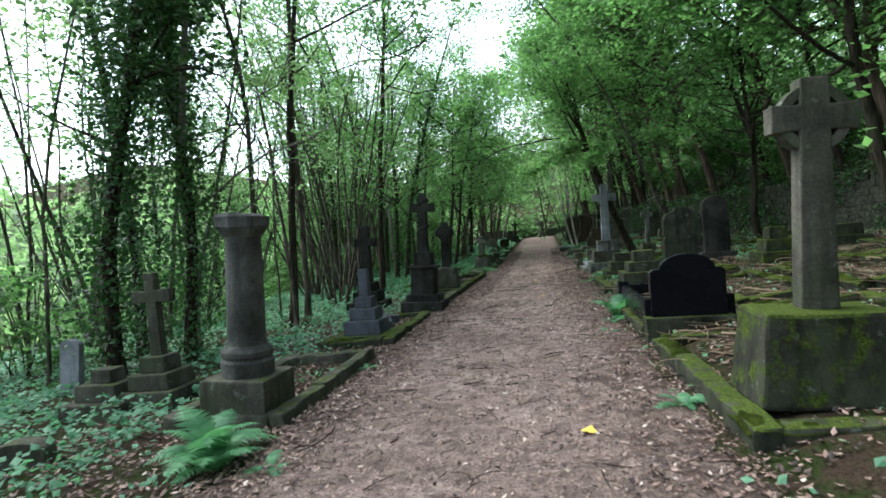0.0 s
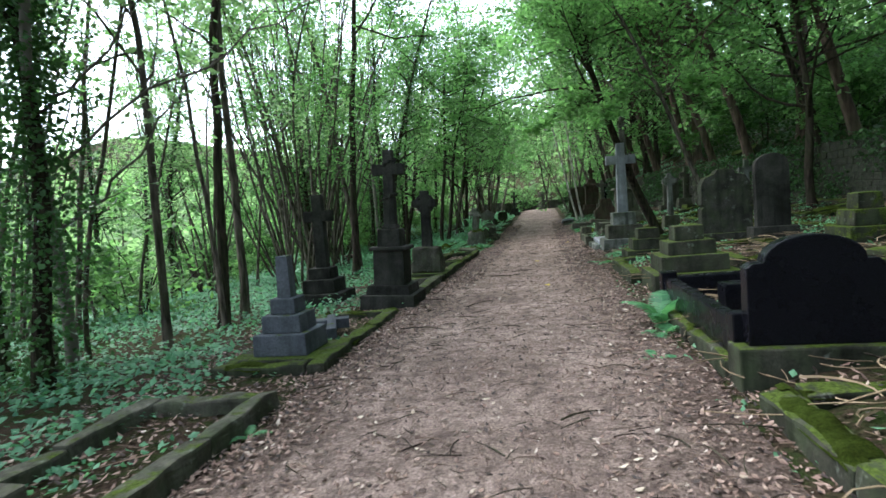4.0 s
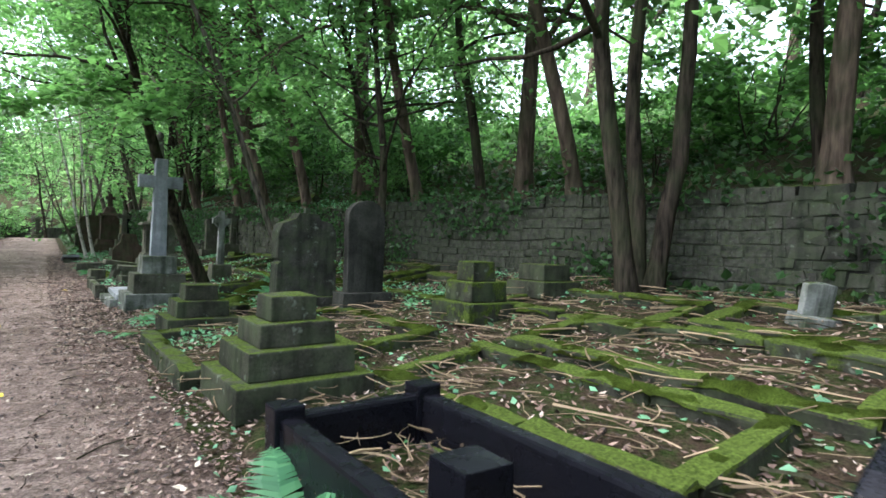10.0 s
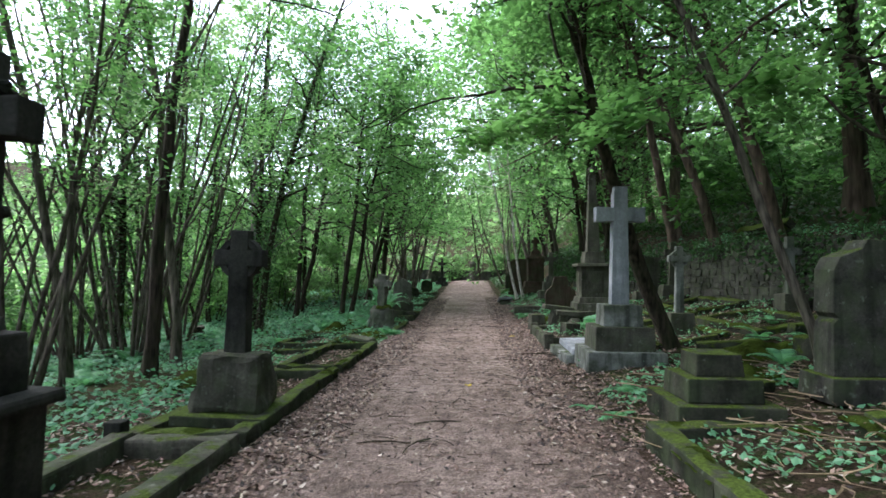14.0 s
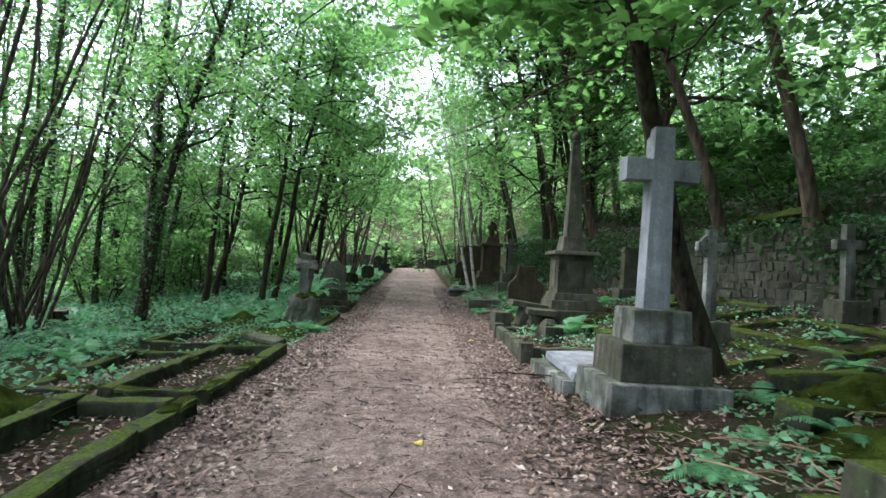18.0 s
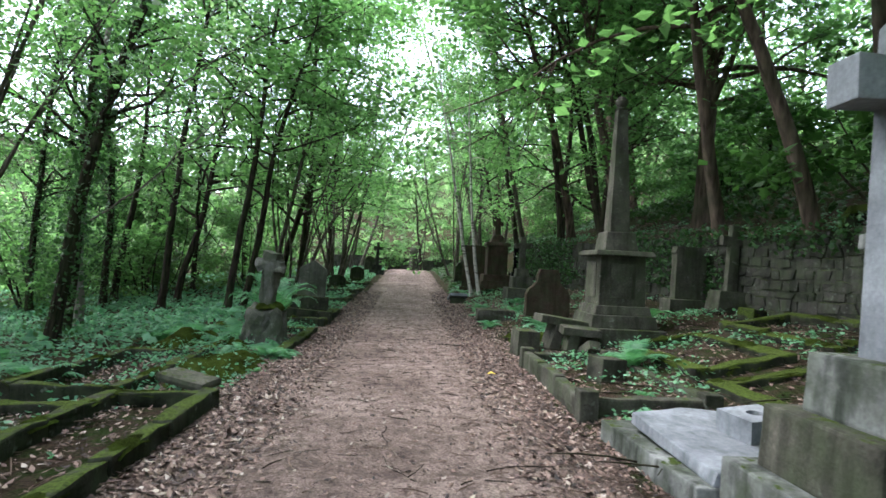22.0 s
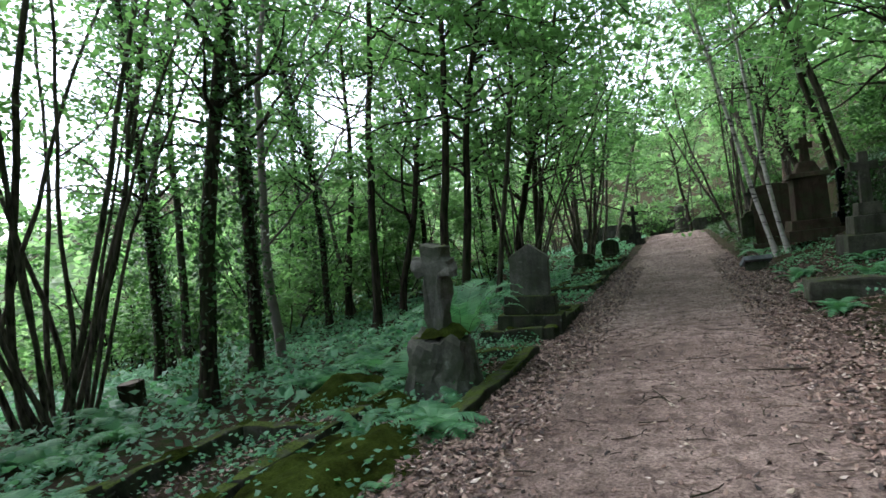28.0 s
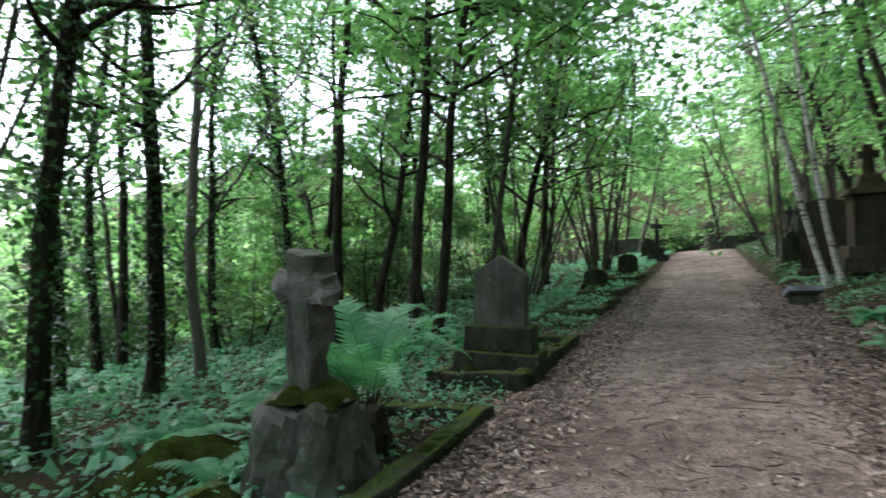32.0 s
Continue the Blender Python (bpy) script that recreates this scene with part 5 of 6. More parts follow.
part("shaft", block(0.36, 0.36, 2.2, z + 0.424, 0.5, 0.01, 2, 0.004), SANDSTONE, e)
part("finial", lathe([(0.1, z + 2.62), (0.12, z + 2.65), (0.07, z + 2.67), (0.1, z + 2.72), (0.115, z + 2.78), (0.09, z + 2.84), (0.04, z + 2.88)], 16), SANDSTONE, e)

scroll = [(-0.5, 0), (0.5, 0), (0.5, 0.5), (0.44, 0.62), (0.36, 0.68), (0.27, 0.8), (0.24, 0.98), (0.2, 1.08), (-0.2, 1.08), (-0.24, 0.98), (-0.27, 0.8), (-0.36, 0.68), (-0.44, 0.62), (-0.5, 0.5)]
headstone(3.3, 29.4, 0.95, 1.1, 0.24, scroll, REDSTONE, "red-brown headstone with curved shoulders", None, [(1.2, 0.5, 0.14, 0.97)])
headstone(5.75, 27.7, 0.6, 1.0, 0.24, [(-0.32, 0), (0.32, 0), (0.31, 0.9), (0.34, 0.94), (0.3, 1.06), (-0.3, 1.06), (-0.34, 0.94), (-0.31, 0.9)], SANDSTONE, "square grey headstone on a base", None, [(0.95, 0.5, 0.26, 0.97)])
e = thing("cross_monument", 6.1, 26.8, ground_z(6.1, 26.8), "stone cross on a rounded base before the wall", "grave monument", tilt=(0, 2))
steps(e, [(0.7, 0.5, 0.4, 0.85)], SANDSTONE)
part("cross", prism(cross_outline(0.2, 0.16, 1.25, 0.95, 0.24, 0.16), -0.07, 0.07), SANDSTONE, e).location.z = 0.39
e = thing("low_tomb", 2.3, 30.6, 0.2, "low stone block tomb among ferns", "grave slab")
bm = block(0.95, 0.5, 0.3, -0.05, 0.97, 0.03, 3, 0.0)
rough(bm, 0.03, 5.0, 2)
rough(bm, 0.014, 15.0, 2)
part("block", bm, SANDSTONE, e)
e = thing("stone_bench_slab", 1.85, 36.4, ground_z(1.85, 36.4), "pale tilted slab propped like a bench", "grave slab", 8, (-22, 0))
part("slab", block(0.62, 0.5, 0.1, 0.2, 1, 0.01, 0, 0.004), PALESTONE, e)
part("support", block(0.5, 0.16, 0.26, -0.04, 1, 0.01, 0, 0.004), SANDSTONE, e)
e = thing("cross_monument", 3.65, 34.4, ground_z(3.65, 34.4), "stone cross on a tall stepped plinth beneath trees", "grave monument")
z = steps(e, [(1.0, 1.0, 0.4, 0.97), (0.66, 0.66, 0.36, 0.95), (0.42, 0.42, 0.25, 0.92)], SANDSTONE)
part("cross", prism(cross_outline(0.2, 0.16, 1.0, 0.72, 0.24, 0.16), -0.07, 0.07), SANDSTONE, e).location.z = z - 0.003
e = thing("pedestal_tomb", 3.45, 38.6, ground_z(3.45, 38.6), "tall red-brown pedestal tomb with a cornice", "grave monument")
z = steps(e, [(1.3, 1.3, 0.3, 0.97), (1.1, 1.1, 0.25, 0.95), (0.78, 0.78, 1.1, 0.97)], REDSTONE)
part("cornice", block(0.98, 0.98, 0.14, z, 0.9, 0.03, 0, 0.004), REDSTONE, e)
part("cap", block(0.6, 0.6, 0.3, z + 0.135, 0.6, 0.03, 0, 0.006), REDSTONE, e)
part("cross", prism(cross_outline(0.22, 0.18, 0.66, 0.44, 0.2, 0.15), -0.08, 0.08), REDSTONE, e).location.z = z + 0.43
headstone(2.85, 40.2, 1.1, 1.75, 0.2, arch(1.1, 1.75, 0.22), REDSTONE, "broad tall red-brown headstone in deep shade", None, [(1.3, 0.45, 0.16, 0.97)], -6)
headstone(4.5, 39.2, 0.55, 1.2, 0.12, arch(0.55, 1.2, 0.12), BLACKGRANITE, "polished black headstone beside a pedestal tomb", None, [(0.8, 0.4, 0.3, 0.97)], 5)

# ---------------------------------------------------------------- graves: far end
for x, y, h, s in ((-2.9, 41.0, 0.45, 1), (-2.5, 45.5, 0.6, 3), (2.6, 44.0, 0.9, 4), (3.4, 47.0, 1.1, 5), (-2.6, 55.0, 0.9, 6)):
    headstone(x, y, 0.7, h, 0.18, arch(0.7, h, 0.2) if s % 2 else shouldered(0.7, h), MOSSY, "distant dark headstone beside the path", None, [(0.9, 0.4, 0.2, 0.97)], 3 * s)
for i, y in enumerate((35.2, 38.6, 42.4)):
    kerb_set(-3.0, -1.8, y, y + 2.6, 0.14, 0.18, MOSSY, "far mossy grave kerb at the path's edge", path_z(y + 1.3), seed=40 + i)
for x, y, h in ((-1.9, 52.0, 2.0), (3.6, 53.0, 1.6)):
    e = thing("cross_monument", x, y, ground_z(x, y), "distant stone cross on a stepped base", "grave monument")
    z = steps(e, [(0.9, 0.9, 0.3, 0.97), (0.6, 0.6, 0.3, 0.95)], SOOT)
    part("cross", prism(cross_outline(0.2, 0.17, h - 0.6, (h - 0.6) * 0.72, 0.27, 0.17), -0.08, 0.08), SOOT, e).location.z = z - 0.003
e = thing("stone_pillar", 0.35, 62.0, path_z(62), "lone round pillar at the end of the path", "grave monument")
part("pillar", lathe([(0.5, 0), (0.5, 0.3), (0.32, 0.34), (0.28, 1.4), (0.34, 1.5), (0.3, 1.75), (0.1, 1.85)], 16), SANDSTONE, e)

for x, y, r, h, s in ((-8.1, 27.3, 0.17, 0.5, 1), (-8.5, 27.7, 0.14, 0.46, 2)):
    e = thing("tree_stump", x, y, ground_z(x, y) - 0.06, "short sawn tree stump among ivy in the wood", "tree stump", 40 * s, (3, -3))
    bm = lathe([(r * 1.35, 0), (r * 1.1, 0.08), (r, 0.18), (r * 0.97, h)], 14, 0.0)
    rough(bm, 0.05, 6.0, s)
    bole = part("trunk", bm, BARK, e)
    part("cut_face", lathe([(r * 0.9, h - 0.03), (r * 0.88, h + 0.012)], 14, 0.004), STUMPWOOD, bole, "pale sawn face")

e = thing("wall_far", 0.0, 67.0, path_z(67), "low dark stone wall closing the far end of the path", "wall", kind="structure")
for i in range(9):
    part("wall_block", block(1.5, 0.4, 1.15 + 0.08 * math.sin(i * 2.3), -0.15, 0.98, 0.03, 1, 0.02, (-6.0 + 1.5 * i, 0), seed=i), WALLSTONE, e)


# ---------------------------------------------------------------- ferns, ground cover, litter
def frond_mesh(seed, length=0.8, pairs=22):
    g = np.random.default_rng(seed)
    v, f = [], []
    spine = []
    for i in range(pairs + 1):
        k = i / pairs
        spine.append(Vector((0, length * (k - 0.12 * k * k), length * (0.62 * k - 0.75 * k * k))))
    for i in range(1, pairs + 1):
        k = i / pairs
        w = length * 0.24 * math.sin(math.pi * min(1, 0.16 + k * 0.86)) ** 0.8 + 0.01
        p, d = spine[i], (spine[i] - spine[i - 1]).normalized()
        for s in (-1, 1):
            tip = p + Vector((s * w, 0, -w * 0.25)) + d * w * 0.35 + Vector(g.normal(0, 0.008, 3))
            h = d * length / pairs * 0.46
            b = len(v)
            m = p.lerp(tip, 0.45)
            v += [(p - h)[:], (m - h * 0.9 + Vector((0, 0, 0.012)))[:], tip[:], (m + h * 0.9 + Vector((0, 0, 0.012)))[:], (p + h)[:]]
            f.append((b, b + 1, b + 2, b + 3, b + 4))
    for i in range(pairs):
        b = len(v)
        q = Vector((0.006 * (1 - i / pairs) + 0.002, 0, 0))
        v += [(spine[i] - q)[:], (spine[i] + q)[:], (spine[i + 1] + q)[:], (spine[i + 1] - q)[:]]
        f.append((b, b + 1, b + 2, b + 3))
    me = bpy.data.meshes.new("frond")
    me.from_pydata(v, [], f)
    me.materials.append(FERNLEAF)
    return me


FRONDS = [frond_mesh(s) for s in range(3)]


def fern(x, y, n, size, up=22.0, label="green fern with arching fronds", z=None):
    e = thing("fern", x, y, ground_z(x, y) if z is None else z, label, "fern", group="ferns")
    for i in range(n):
        fr = new("frond", FRONDS[i % 3])
        fr.parent = e
        fr.matrix_basis = pose(0, 0, 0, 0, 0, 360 * i / n + rng.uniform(-18, 18)) @ pose(0, 0, 0, up + rng.uniform(-16, 22), 0, 0) @ Matrix.Scale(size * rng.uniform(0.75, 1.15), 4)


for x, y, n, s, u in ((-2.05, 3.4, 12, 0.8, 30), (-1.9, 3.2, 7, 0.6, 12), (1.75, 4.3, 6, 0.4, 20), (1.82, 9.35, 7, 0.8, 30), (1.78, 9.0, 5, 0.62, 12), (1.5, 8.0, 4, 0.35, 5), (-1.7, 6.4, 4, 0.25, 10),
                     (-3.3, 10.4, 8, 0.6, 15), (-2.9, 26.9, 9, 1.0, 20), (-1.95, 25.3, 9, 0.7, 14), (-2.6, 25.2, 7, 0.6, 12), (-3.0, 26.3, 8, 0.6, 15), (-1.95, 25.9, 7, 0.5, 10), (-1.8, 24.1, 4, 0.3, 10), (-1.85, 28.6, 5, 0.35, 5), (-4.3, 27.0, 9, 0.9, 15),
                     (3.15, 23.9, 11, 0.8, 28), (2.7, 22.4, 5, 0.35, 10), (3.0, 28.6, 9, 0.7, 12), (2.1, 31.3, 9, 0.7, 10), (3.1, 32.2, 8, 0.75, 14), (2.2, 33.6, 7, 0.6, 14), (2.9, 26.2, 7, 0.6, 20), (5.3, 18.3, 9, 0.7, 25),
                     (1.75, 16.6, 5, 0.35, 5), (2.3, 17.0, 7, 0.5, 15), (3.5, 17.4, 8, 0.6, 12), (-6.0, 24.6, 9, 0.9, 12), (-7.2, 26.2, 9, 0.8, 12), (-5.2, 29.8, 10, 0.9, 14), (-4.6, 31.8, 9, 0.8, 12), (-4.2, 34.0, 8, 0.7, 12), (2.3, 40.0, 9, 0.8, 14), (-6.5, 5.6, 8, 0.7, 12), (-1.75, 25.2, 8, 0.55, 4), (-2.5, 25.6, 6, 0.4, 8), (-5.0, 22.2, 8, 0.6, 10), (-6.2, 23.0, 8, 0.7, 10), (-4.6, 28.6, 10, 0.9, 20), (-1.45, 3.2, 5, 0.3, 6), (3.6, 18.7, 7, 0.5, 12), (4.4, 17.5, 7, 0.55, 14), (5.0, 19.3, 8, 0.6, 16), (5.7, 20.4, 7, 0.5, 12), (4.0, 16.4, 6, 0.45, 12), (1.95, 16.1, 6, 0.4, 8), (3.0, 17.6, 6, 0.45, 10), (6.3, 18.2, 7, 0.5, 14)):
    fern(x, y, n, s, u)
q = np.random.default_rng(33)
for _ in range(34):
    x, y = q.uniform(-9.5, -3.5), q.uniform(19, 37)
    fern(x, y, int(q.integers(6, 10)), q.uniform(0.5, 0.9), q.uniform(8, 24))
for _ in range(12):
    x, y = q.uniform(2.0, 5.5), q.uniform(26.5, 38)
    fern(x, y, int(q.integers(6, 9)), q.uniform(0.45, 0.75), q.uniform(8, 20))


def tall_frond(seed):
    """A long frond on a bare dark stalk that rises steeply and arches over at the tip."""
    g = np.random.default_rng(seed)
    pts, n = [], 34
    for i in range(n + 1):
        k = i / n
        a = math.radians(78 - 112 * k ** 2.3)
        pts.append((pts[-1] + Vector((0, math.cos(a), math.sin(a))) * 1.45 / n) if pts else Vector((0, 0, 0)))
    v, f = [], []
    for i in range(9, n + 1):
        k = (i - 9) / (n - 9)
        w = 0.2 * math.sin(math.pi * min(1, 0.2 + k * 0.8)) ** 0.8 + 0.012
        d = (pts[i] - pts[i - 1]).normalized()
        h = d * 0.019
        nor = Vector((1, 0, 0)).cross(d)
        for side in (-1, 1):
            tip = pts[i] + Vector((side * w, 0, 0)) + d * w * 0.4 + nor * w * g.uniform(-0.1, 0.2)
            m, b = pts[i].lerp(tip, 0.5), len(v)
            v += [(pts[i] - h)[:], (m - h * 0.9)[:], tip[:], (m + h * 0.9)[:], (pts[i] + h)[:]]
            f.append((b, b + 1, b + 2, b + 3, b + 4))
    blade = bpy.data.meshes.new("frond")
    blade.from_pydata(v, [], f)
    blade.materials.append(FERNLEAF)
    sv, sf = tubes([(pts, [0.008 * (1 - 0.8 * i / n) for i in range(n + 1)])], 5)
    stalk = bpy.data.meshes.new("stalk")
    stalk.from_pydata([tuple(p) for p in sv], [], [tuple(int(k) for k in p) for p in sf])
    stalk.materials.append(BARK)
    return blade, stalk


e = thing("great_fern", -2.38, 27.3, 0.02, "large old fern with tall arching fronds on a dark root crown", "fern")
bm = lathe([(0.2, 0), (0.19, 0.12), (0.15, 0.26), (0.1, 0.36), (0.03, 0.4)], 16, 0.0)
rough(bm, 0.09, 9.0, 5)
part("root_crown", bm, BARK, e)
TALL = [tall_frond(s) for s in range(3)]
for i in range(17):
    blade, stalk = TALL[i % 3]
    fr = new("frond", blade)
    fr.parent = e
    fr.matrix_basis = pose(0, 0, 0.28, 0, 0, 360 * i / 17 + rng.uniform(-14, 14)) @ pose(0, 0.05, 0, rng.uniform(-22, 14), 0, rng.uniform(-12, 12)) @ Matrix.Scale(rng.uniform(0.62, 0.98), 4)
    st = new("stalk", stalk)
    st.parent = fr


def spray(name, n, box, size, mat, label, seed, lift=(0.02, 0.2), keep=None, kind="stuff", level=0.7, category="undergrowth"):
    """Many small leaves over a stretch of ground, thicker in some patches than in others."""
    g = np.random.default_rng(seed)
    x0, x1, y0, y1 = box
    out = []
    while len(out) < n:
        x, y = g.uniform(x0, x1), g.uniform(y0, y1)
        p = noise.noise((x * 0.5, y * 0.5, seed)) + 0.35 * noise.noise((x * 1.8, y * 1.8, seed))
        if p + g.uniform(-0.25, 0.6) < 0 or (keep and not keep(x, y)):
            continue
        hump = 0.5 + 0.5 * noise.noise((x * 0.9, y * 0.9, seed + 9))
        out.append((x, y, lie(x, y) + lift[0] + (lift[1] - lift[0]) * g.uniform(0, 1) * hump))
    v, f = leaves(np.array(out), size, g, level, 0.75)
    tagged(raw(name, v, f, mat), label, category, kind=kind)


spray("bramble_cover", 42000, (-15, -3.1, 0, 40), 0.1, GROUNDLEAF, "low ivy and bramble leaves covering the wood's floor", 1, (0.02, 0.4), lambda x, y: x < -4.25 or y < 18.5 or y > 29 or noise.noise((x * 1.1, y * 1.1, 60)) > 0.3)
spray("bramble_cover", 9000, (-30, -13, -9, 34), 0.22, GROUNDLEAF, "bramble leaves over the lower floor of the wood", 21, (0.02, 0.5))
spray("bramble_cover", 5000, (-15, -3.4, -9, 1), 0.15, GROUNDLEAF, "ivy and bramble behind the first graves", 22, (0.02, 0.4))
spray("bramble_cover", 14000, (-30, -3.4, 26, 66), 0.2, GROUNDLEAF, "low bramble leaves covering the far floor of the wood", 2, (0.02, 0.5))
spray("edge_weeds", 6000, (-3.4, -1.8, 2, 46), 0.075, GROUNDLEAF, "small weeds and ivy creeping over the graves", 3, (0.02, 0.16), lambda x, y: x < -2.75 or y > 24 or noise.noise((x * 1.3, y * 0.9, 40)) > 0.22)
spray("edge_weeds", 12000, (2.0, 8.4, 13.5, 46), 0.07, GROUNDLEAF, "ivy and weeds between the graves of the bank", 4, (0.02, 0.26), lambda x, y: noise.noise((x * 0.8, y * 0.8, 71)) > 0.05)
spray("edge_weeds", 1200, (1.7, 8.6, 0, 13.5), 0.075, GROUNDLEAF, "scattered weeds among the mossy kerbs", 5, (0.02, 0.14))
spray("edge_weeds", 7000, (1.9, 9, 40, 66), 0.17, DARKLEAF, "dark weeds beside the far path", 15, (0.02, 0.4))
spray("edge_weeds", 4000, (-4.5, -1.9, 34, 64), 0.14, GROUNDLEAF, "weeds beside the far path", 16, (0.02, 0.3))
spray("edge_weeds", 1500, (-3.9, -1.8, 22.5, 30), 0.06, GROUNDLEAF, "small sprigs growing through the moss", 17, (0.08, 0.3))
spray("hill_leaves", 14000, (12, 28, -4, 50), 0.24, LEAF, "leafy saplings and undergrowth on the upper hillside", 24, (0.1, 1.6), level=0.3)
spray("bank_ivy", 22000, (8.0, 17, -2, 60), 0.17, DARKLEAF, "dark ivy and undergrowth over the hillside", 6, (0.02, 0.7), level=0.2)


def strewn(name, n, box, size, label, seed, edge=0.0):
    q = np.random.default_rng(seed)
    out = []
    while len(out) < n:
        x, y = q.uniform(box[0], box[1]), q.uniform(box[2], box[3])
        if edge and q.uniform(0, 1) > edge + (1 - edge) * smooth(0.5, 1.6, abs(x)):
            continue
        z = path_z(y) + cross_fall(x) + 0.045 + 0.018 * noise.noise((x * 1.7, y * 1.7, 1.0)) + 0.02 * noise.noise((x * 1.1, y * 0.8, 8)) if abs(x) < 1.6 else lie(x, y) + 0.03
        out.append((x, y, z))
    v, f = leaves(np.array(out), size, q, 1.1, 0.5)
    tagged(raw(name, v, f, LITTER), label, "leaf litter", kind="stuff")


strewn("leaf_litter", 38000, (-1.9, 2.0, 0, 36), 0.05, "small dead leaves scattered over the path", 8, 0.3)
strewn("leaf_litter", 9000, (1.0, 2.3, 15, 40), 0.085, "drift of curled brown leaves along the path's edge", 12)
strewn("leaf_litter", 1600, (1.3, 2.1, 0, 15), 0.055, "thin drift of brown leaves along the path's edge", 15)
strewn("leaf_litter", 9000, (-2.0, -0.9, 14, 40), 0.08, "drift of curled brown leaves against the kerbs", 13)
strewn("leaf_litter", 2500, (-2.0, -1.3, 0, 14), 0.065, "drift of brown leaves against the first kerbs", 17)
strewn("leaf_litter", 4500, (-1.9, 1.9, -8, 0), 0.05, "small dead leaves on the path behind", 23, 0.3)
strewn("leaf_litter", 1500, (-1.75, 1.75, 36, 60), 0.08, "dead leaves on the far path", 9)
strewn("leaf_litter", 15000, (1.9, 8.9, 2, 15.5), 0.065, "brown dead leaves between the graves of the bank", 10)
strewn("leaf_litter", 15000, (1.8, 8.0, 15.5, 36), 0.075, "brown dead leaves among the weeds of the bank", 14)
strewn("leaf_litter", 17000, (-4.2, -1.7, 1, 36), 0.065, "brown dead leaves among the graves", 11)



def twigs(n, box, length, radius, mat, label, seed, lift=0.045):
    """Short bent twigs lying on the ground, some of them forked."""
    q, made = np.random.default_rng(seed), []
    for _ in range(n):
        x, y = q.uniform(box[0], box[1]), q.uniform(box[2], box[3])
        a, ln = q.uniform(0, 6.28), length * q.uniform(0.25, 1.0) ** 1.6
        z = path_z(y) + cross_fall(x) + lift if abs(x) < 1.9 else lie(x, y) + lift * 0.6
        p, pts, bend = Vector((x, y, z)), [], q.normal(0, 0.28)
        for k in range(4):
            pts.append(p.copy())
            p = p + Vector((math.cos(a), math.sin(a), 0.06 * (1 - 0.9 * k))) * ln / 3
            a += bend
        r = radius * q.uniform(0.5, 1.2) * (0.6 + ln)
        made.append((pts, [r, r * 0.9, r * 0.75, r * 0.5]))
        if q.uniform() < 0.25:
            w = pts[1] + Vector((math.cos(a + 1.0), math.sin(a + 1.0), 0.05)) * ln * 0.35
            made.append(([pts[1], w], [r * 0.6, r * 0.3]))
    v, f = tubes(made, 5)
    tagged(raw("fallen_twigs", v, f, mat), label, "twigs", kind="stuff")


twigs(850, (-1.8, 1.9, 0, 30), 0.3, 0.007, BARK, "broken dark twigs lying on the path", 301)
twigs(1500, (-1.8, 1.9, 0, 30), 0.24, 0.006, TWIGWOOD, "broken brown twigs lying on the path", 302)
twigs(50, (-1.9, 1.95, 0, 30), 0.7, 0.008, BARK, "longer dead sticks at the path's edges", 303)
twigs(500, (-3.0, -1.5, 1, 30), 0.4, 0.007, TWIGWOOD, "brown twigs among the kerbs", 304)
twigs(600, (1.9, 7.5, 3, 30), 0.8, 0.009, BARK, "broken twigs and sticks among the graves of the bank", 305, 0.1)


st = []
q = np.random.default_rng(91)
for i in range(1350):
    if i < 110:
        x, y, ln, lift = q.uniform(1.95, 2.5), q.uniform(7.6, 10.3), q.uniform(0.12, 0.4), 0.1
    else:
        x, y, ln, lift = q.uniform(2.0, 8.3), q.uniform(3.8, 17.5), q.uniform(0.2, 0.85), 0.04
    a, up = q.uniform(0, 6.28), q.uniform(-0.02, 0.3) * (q.uniform() < 0.4)
    p, pts = Vector((x, y, lie(x, y) + lift + q.uniform(0, 0.1))), []
    bend = q.normal(0, 0.32)
    for k in range(6):
        pts.append(p.copy())
        p = p + Vector((math.cos(a), math.sin(a), up * (1 - 0.45 * k))) * ln / 5
        a += bend
    r = q.uniform(0.003, 0.006) if i < 110 else q.uniform(0.003, 0.012)
    st.append((pts, [r * (1 - 0.1 * k) for k in range(6)]))
v, f = tubes(st, 5)
tagged(raw("dead_sticks", v, f, STRAW), "pale dry sticks and straw lying over the graves", "sticks", kind="stuff")

out = []
q = np.random.default_rng(19)
for _ in range(520):
    x, y = q.uniform(-1.6, 1.75), q.uniform(1, 36)
    out.append((x, y, path_z(y) + cross_fall(x) + 0.055))
v, f = leaves(np.array(out), 0.062, q, 1.6, 0.55)
tagged(raw("leaf_litter", v, f, PALELITTER), "larger pale fallen leaves lying on the path", "leaf litter", kind="stuff")
for x, y, s in ((0.93, 3.68, 0.13), (1.33, 24.18, 0.13), (0.55, 13.2, 0.1), (0.3, 17.9, 0.1)):
    e = thing("fallen_leaf", x, y, path_z(y) + 0.05, "single yellow leaf lying on the path", "leaf", 50 * x + 20)
    bm = bmesh.new()
    ring = [bm.verts.new((s * 0.5 * math.cos(a) * (1 + 0.18 * math.cos(5 * a)), s * 0.42 * math.sin(a) * (1 + 0.18 * math.cos(5 * a)), 0.012 * math.cos(2 * a))) for a in [2 * math.pi * k / 20 for k in range(20)]]
    hub = bm.verts.new((0, 0, 0.004))
    for k in range(20):
        bm.faces.new((hub, ring[k], ring[(k + 1) % 20]))
    part("blade", bm, YELLOWLEAF, e)


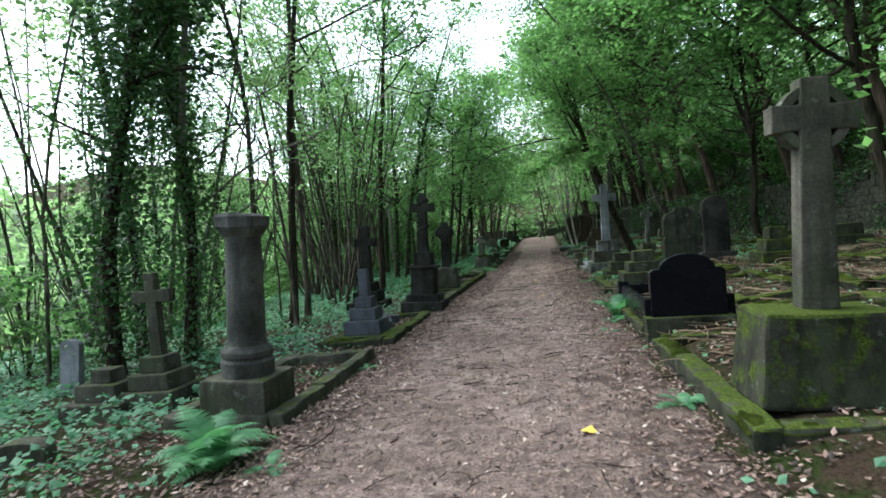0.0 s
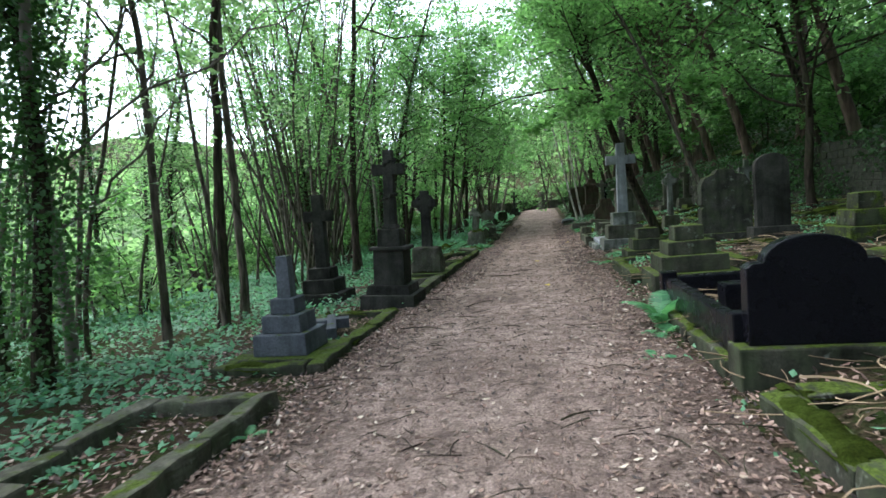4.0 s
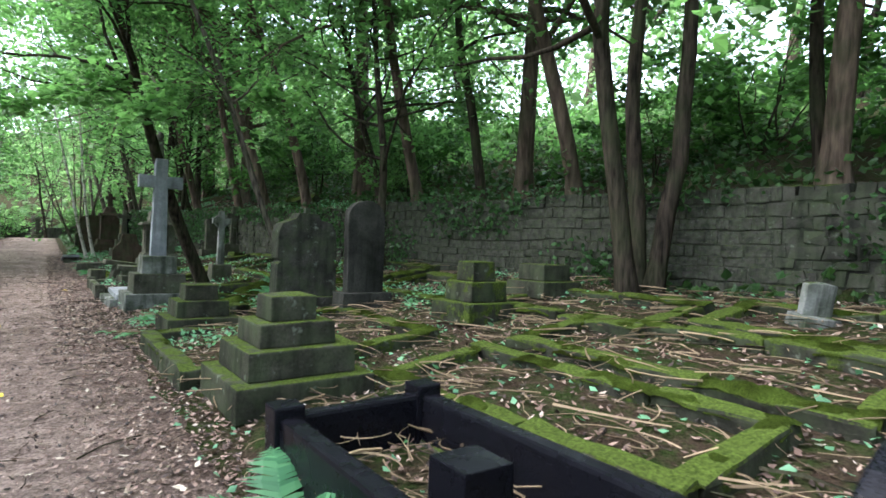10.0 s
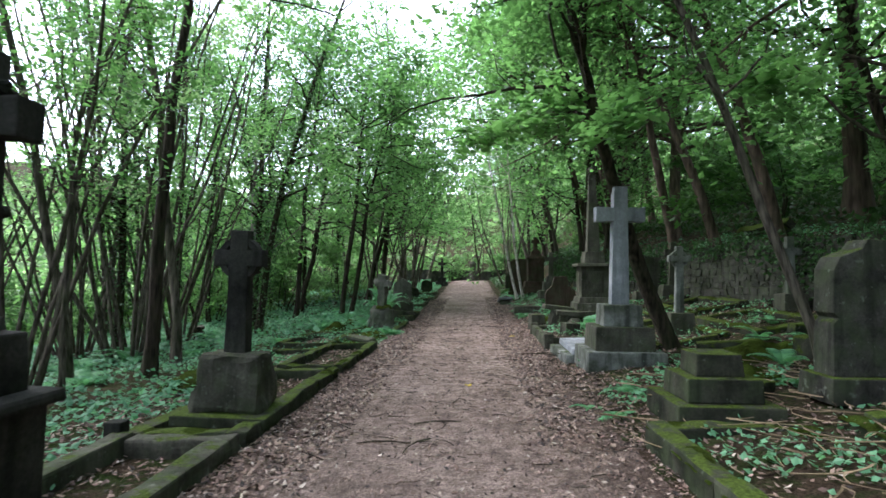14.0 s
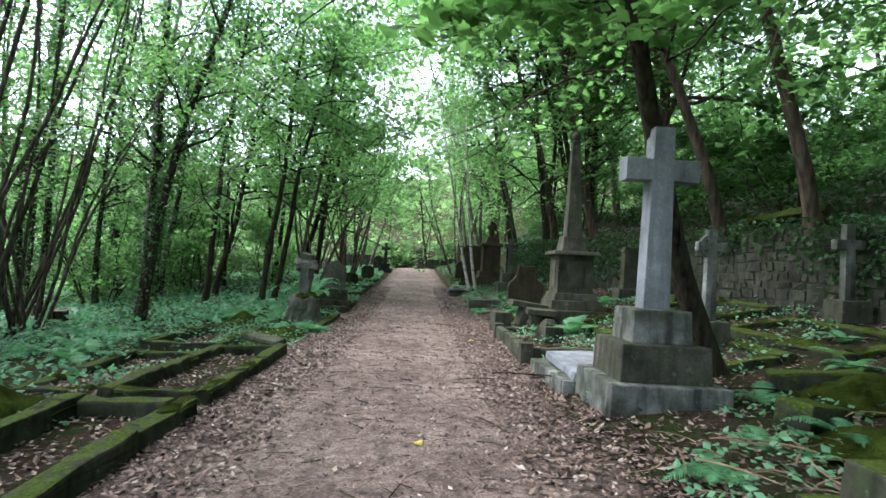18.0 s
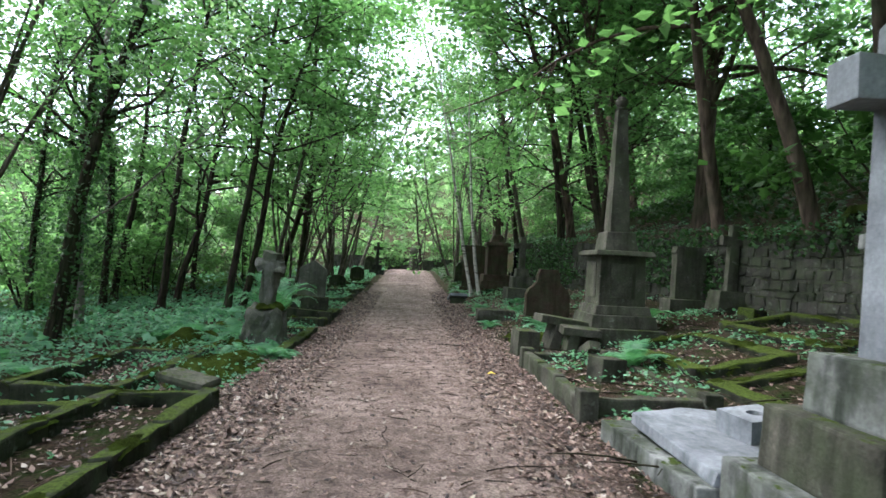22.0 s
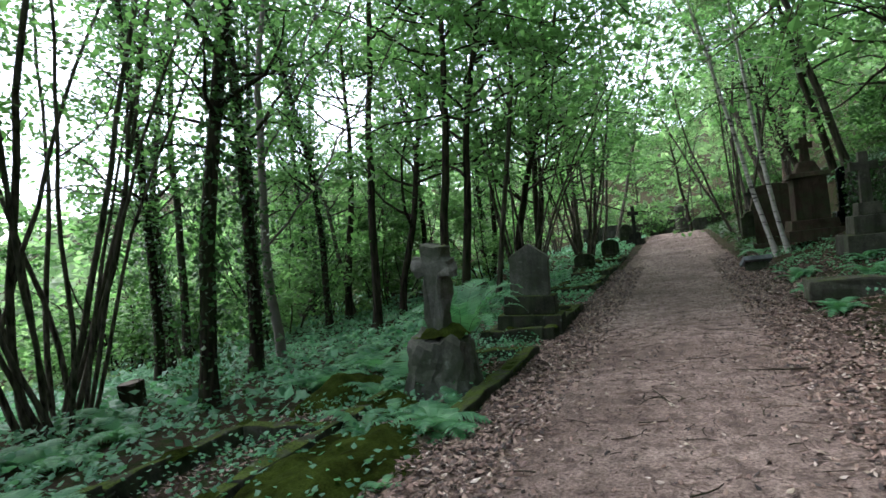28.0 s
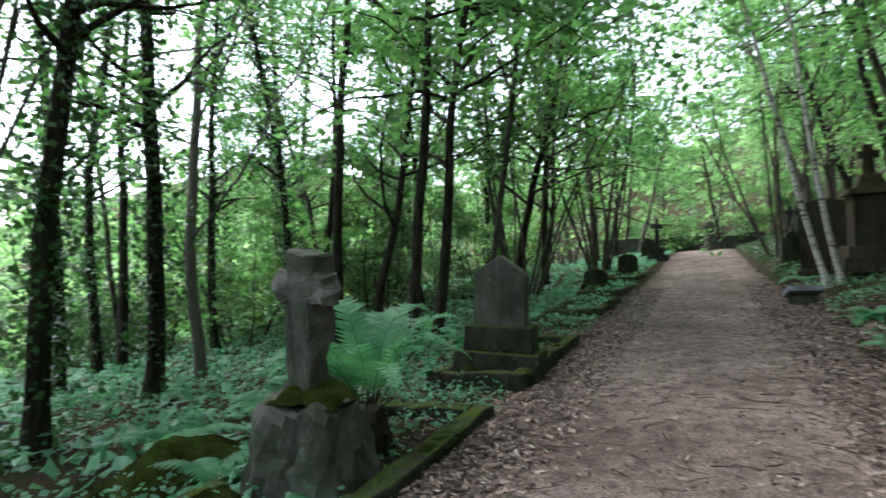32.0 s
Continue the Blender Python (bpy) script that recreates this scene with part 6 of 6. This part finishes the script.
# ---------------------------------------------------------------- retaining wall
WALL_TOP = 1.4
WALL_TURN = math.degrees(math.atan(0.15))
wall = thing("wall_right", 10.5, 0, -cross_fall(10.5), "long coursed gritstone retaining wall with ivy", "wall", WALL_TURN, kind="structure")


def wall_foot(run):
    y = run * math.cos(math.radians(WALL_TURN))
    return lie(wall_x(y) - 0.3, y)



core = bmesh.new()
for y in range(-4, 40, 2):
    z = wall_foot(y + 1)
    block(0.395, 2.0, WALL_TOP + 0.2, z - 0.25, 1, 0.01, 0, 0, (0.0, y + 1), core)
part("core", core, WALLSTONE, wall)
stone_data = []
for s in range(6):
    bm = bmesh.new()
    bmesh.ops.create_cube(bm, size=1.0)
    bmesh.ops.bevel(bm, geom=list(bm.edges), offset=0.07, segments=1, affect="EDGES")
    rough(bm, 0.07, 2.3, s * 5.0)
    me = bpy.data.meshes.new("stone")
    bm.to_mesh(me)
    bm.free()
    me.materials.append(WALLSTONE)
    stone_data.append(me)
far_v, far_f = [], []
CORNERS = [(-0.5, -0.44, -0.42), (-0.5, 0.44, -0.42), (-0.5, 0.44, 0.42), (-0.5, -0.44, 0.42), (0.5, -0.5, -0.5), (0.5, 0.5, -0.5), (0.5, 0.5, 0.5), (0.5, -0.5, 0.5)]
SIDES = [(3, 2, 1, 0), (0, 1, 5, 4), (1, 2, 6, 5), (2, 3, 7, 6), (3, 0, 4, 7)]
q = np.random.default_rng(4)
zc = 0.0
course = 0
while zc < WALL_TOP:
    hgt = q.uniform(0.09, 0.24)
    y = -4.0
    while y < 40:
        ln = q.uniform(0.12, 0.42)
        zb = wall_foot(y) + zc
        m = pose(-0.128 - q.uniform(0, 0.03), y + ln / 2, zb + hgt / 2 - 0.05, 0, 0, q.normal(0, 1.0)) @ Matrix.Diagonal((0.15, ln - 0.004, hgt * q.uniform(0.88, 1.02), 1))
        me = stone_data[int(q.integers(0, 6))]
        if 10.5 < y < 18.5 and len(wall.children) < 300:
            ob = new("stone", me)
            ob.parent, ob.matrix_basis = wall, m
        else:
            b = len(far_v)
            far_v += [(m @ (Vector(c) + Vector(q.normal(0, 0.07, 3))))[:] for c in CORNERS]
            far_f += [tuple(b + k for k in p) for p in SIDES]
        y += ln
    zc += hgt
rest = raw("stones", far_v, far_f, WALLSTONE, wall)
rest["kind"] = "stuff"

q = np.random.default_rng(14)
out = []
while len(out) < 9500:
    y, k = q.uniform(0, 39), q.uniform(0, 1)
    if noise.noise((y * 0.35, k * 1.2, 5)) + 0.5 * (k - 0.5) + 0.3 * (1 - smooth(6, 10, y)) + 0.16 * smooth(18, 24, y) + q.uniform(-0.12, 0.12) > 0.12:
        out.append((wall_x(y) - 0.26 - abs(q.normal(0, 0.06)), y, lie(wall_x(y) - 0.3, y) + k * (WALL_TOP + 0.25)))
v, f = leaves(np.array(out), 0.1, q, 0.1, 0.8)
tagged(raw("wall_ivy", v, f, IVY), "ivy hanging over the stone wall", "ivy", kind="stuff")
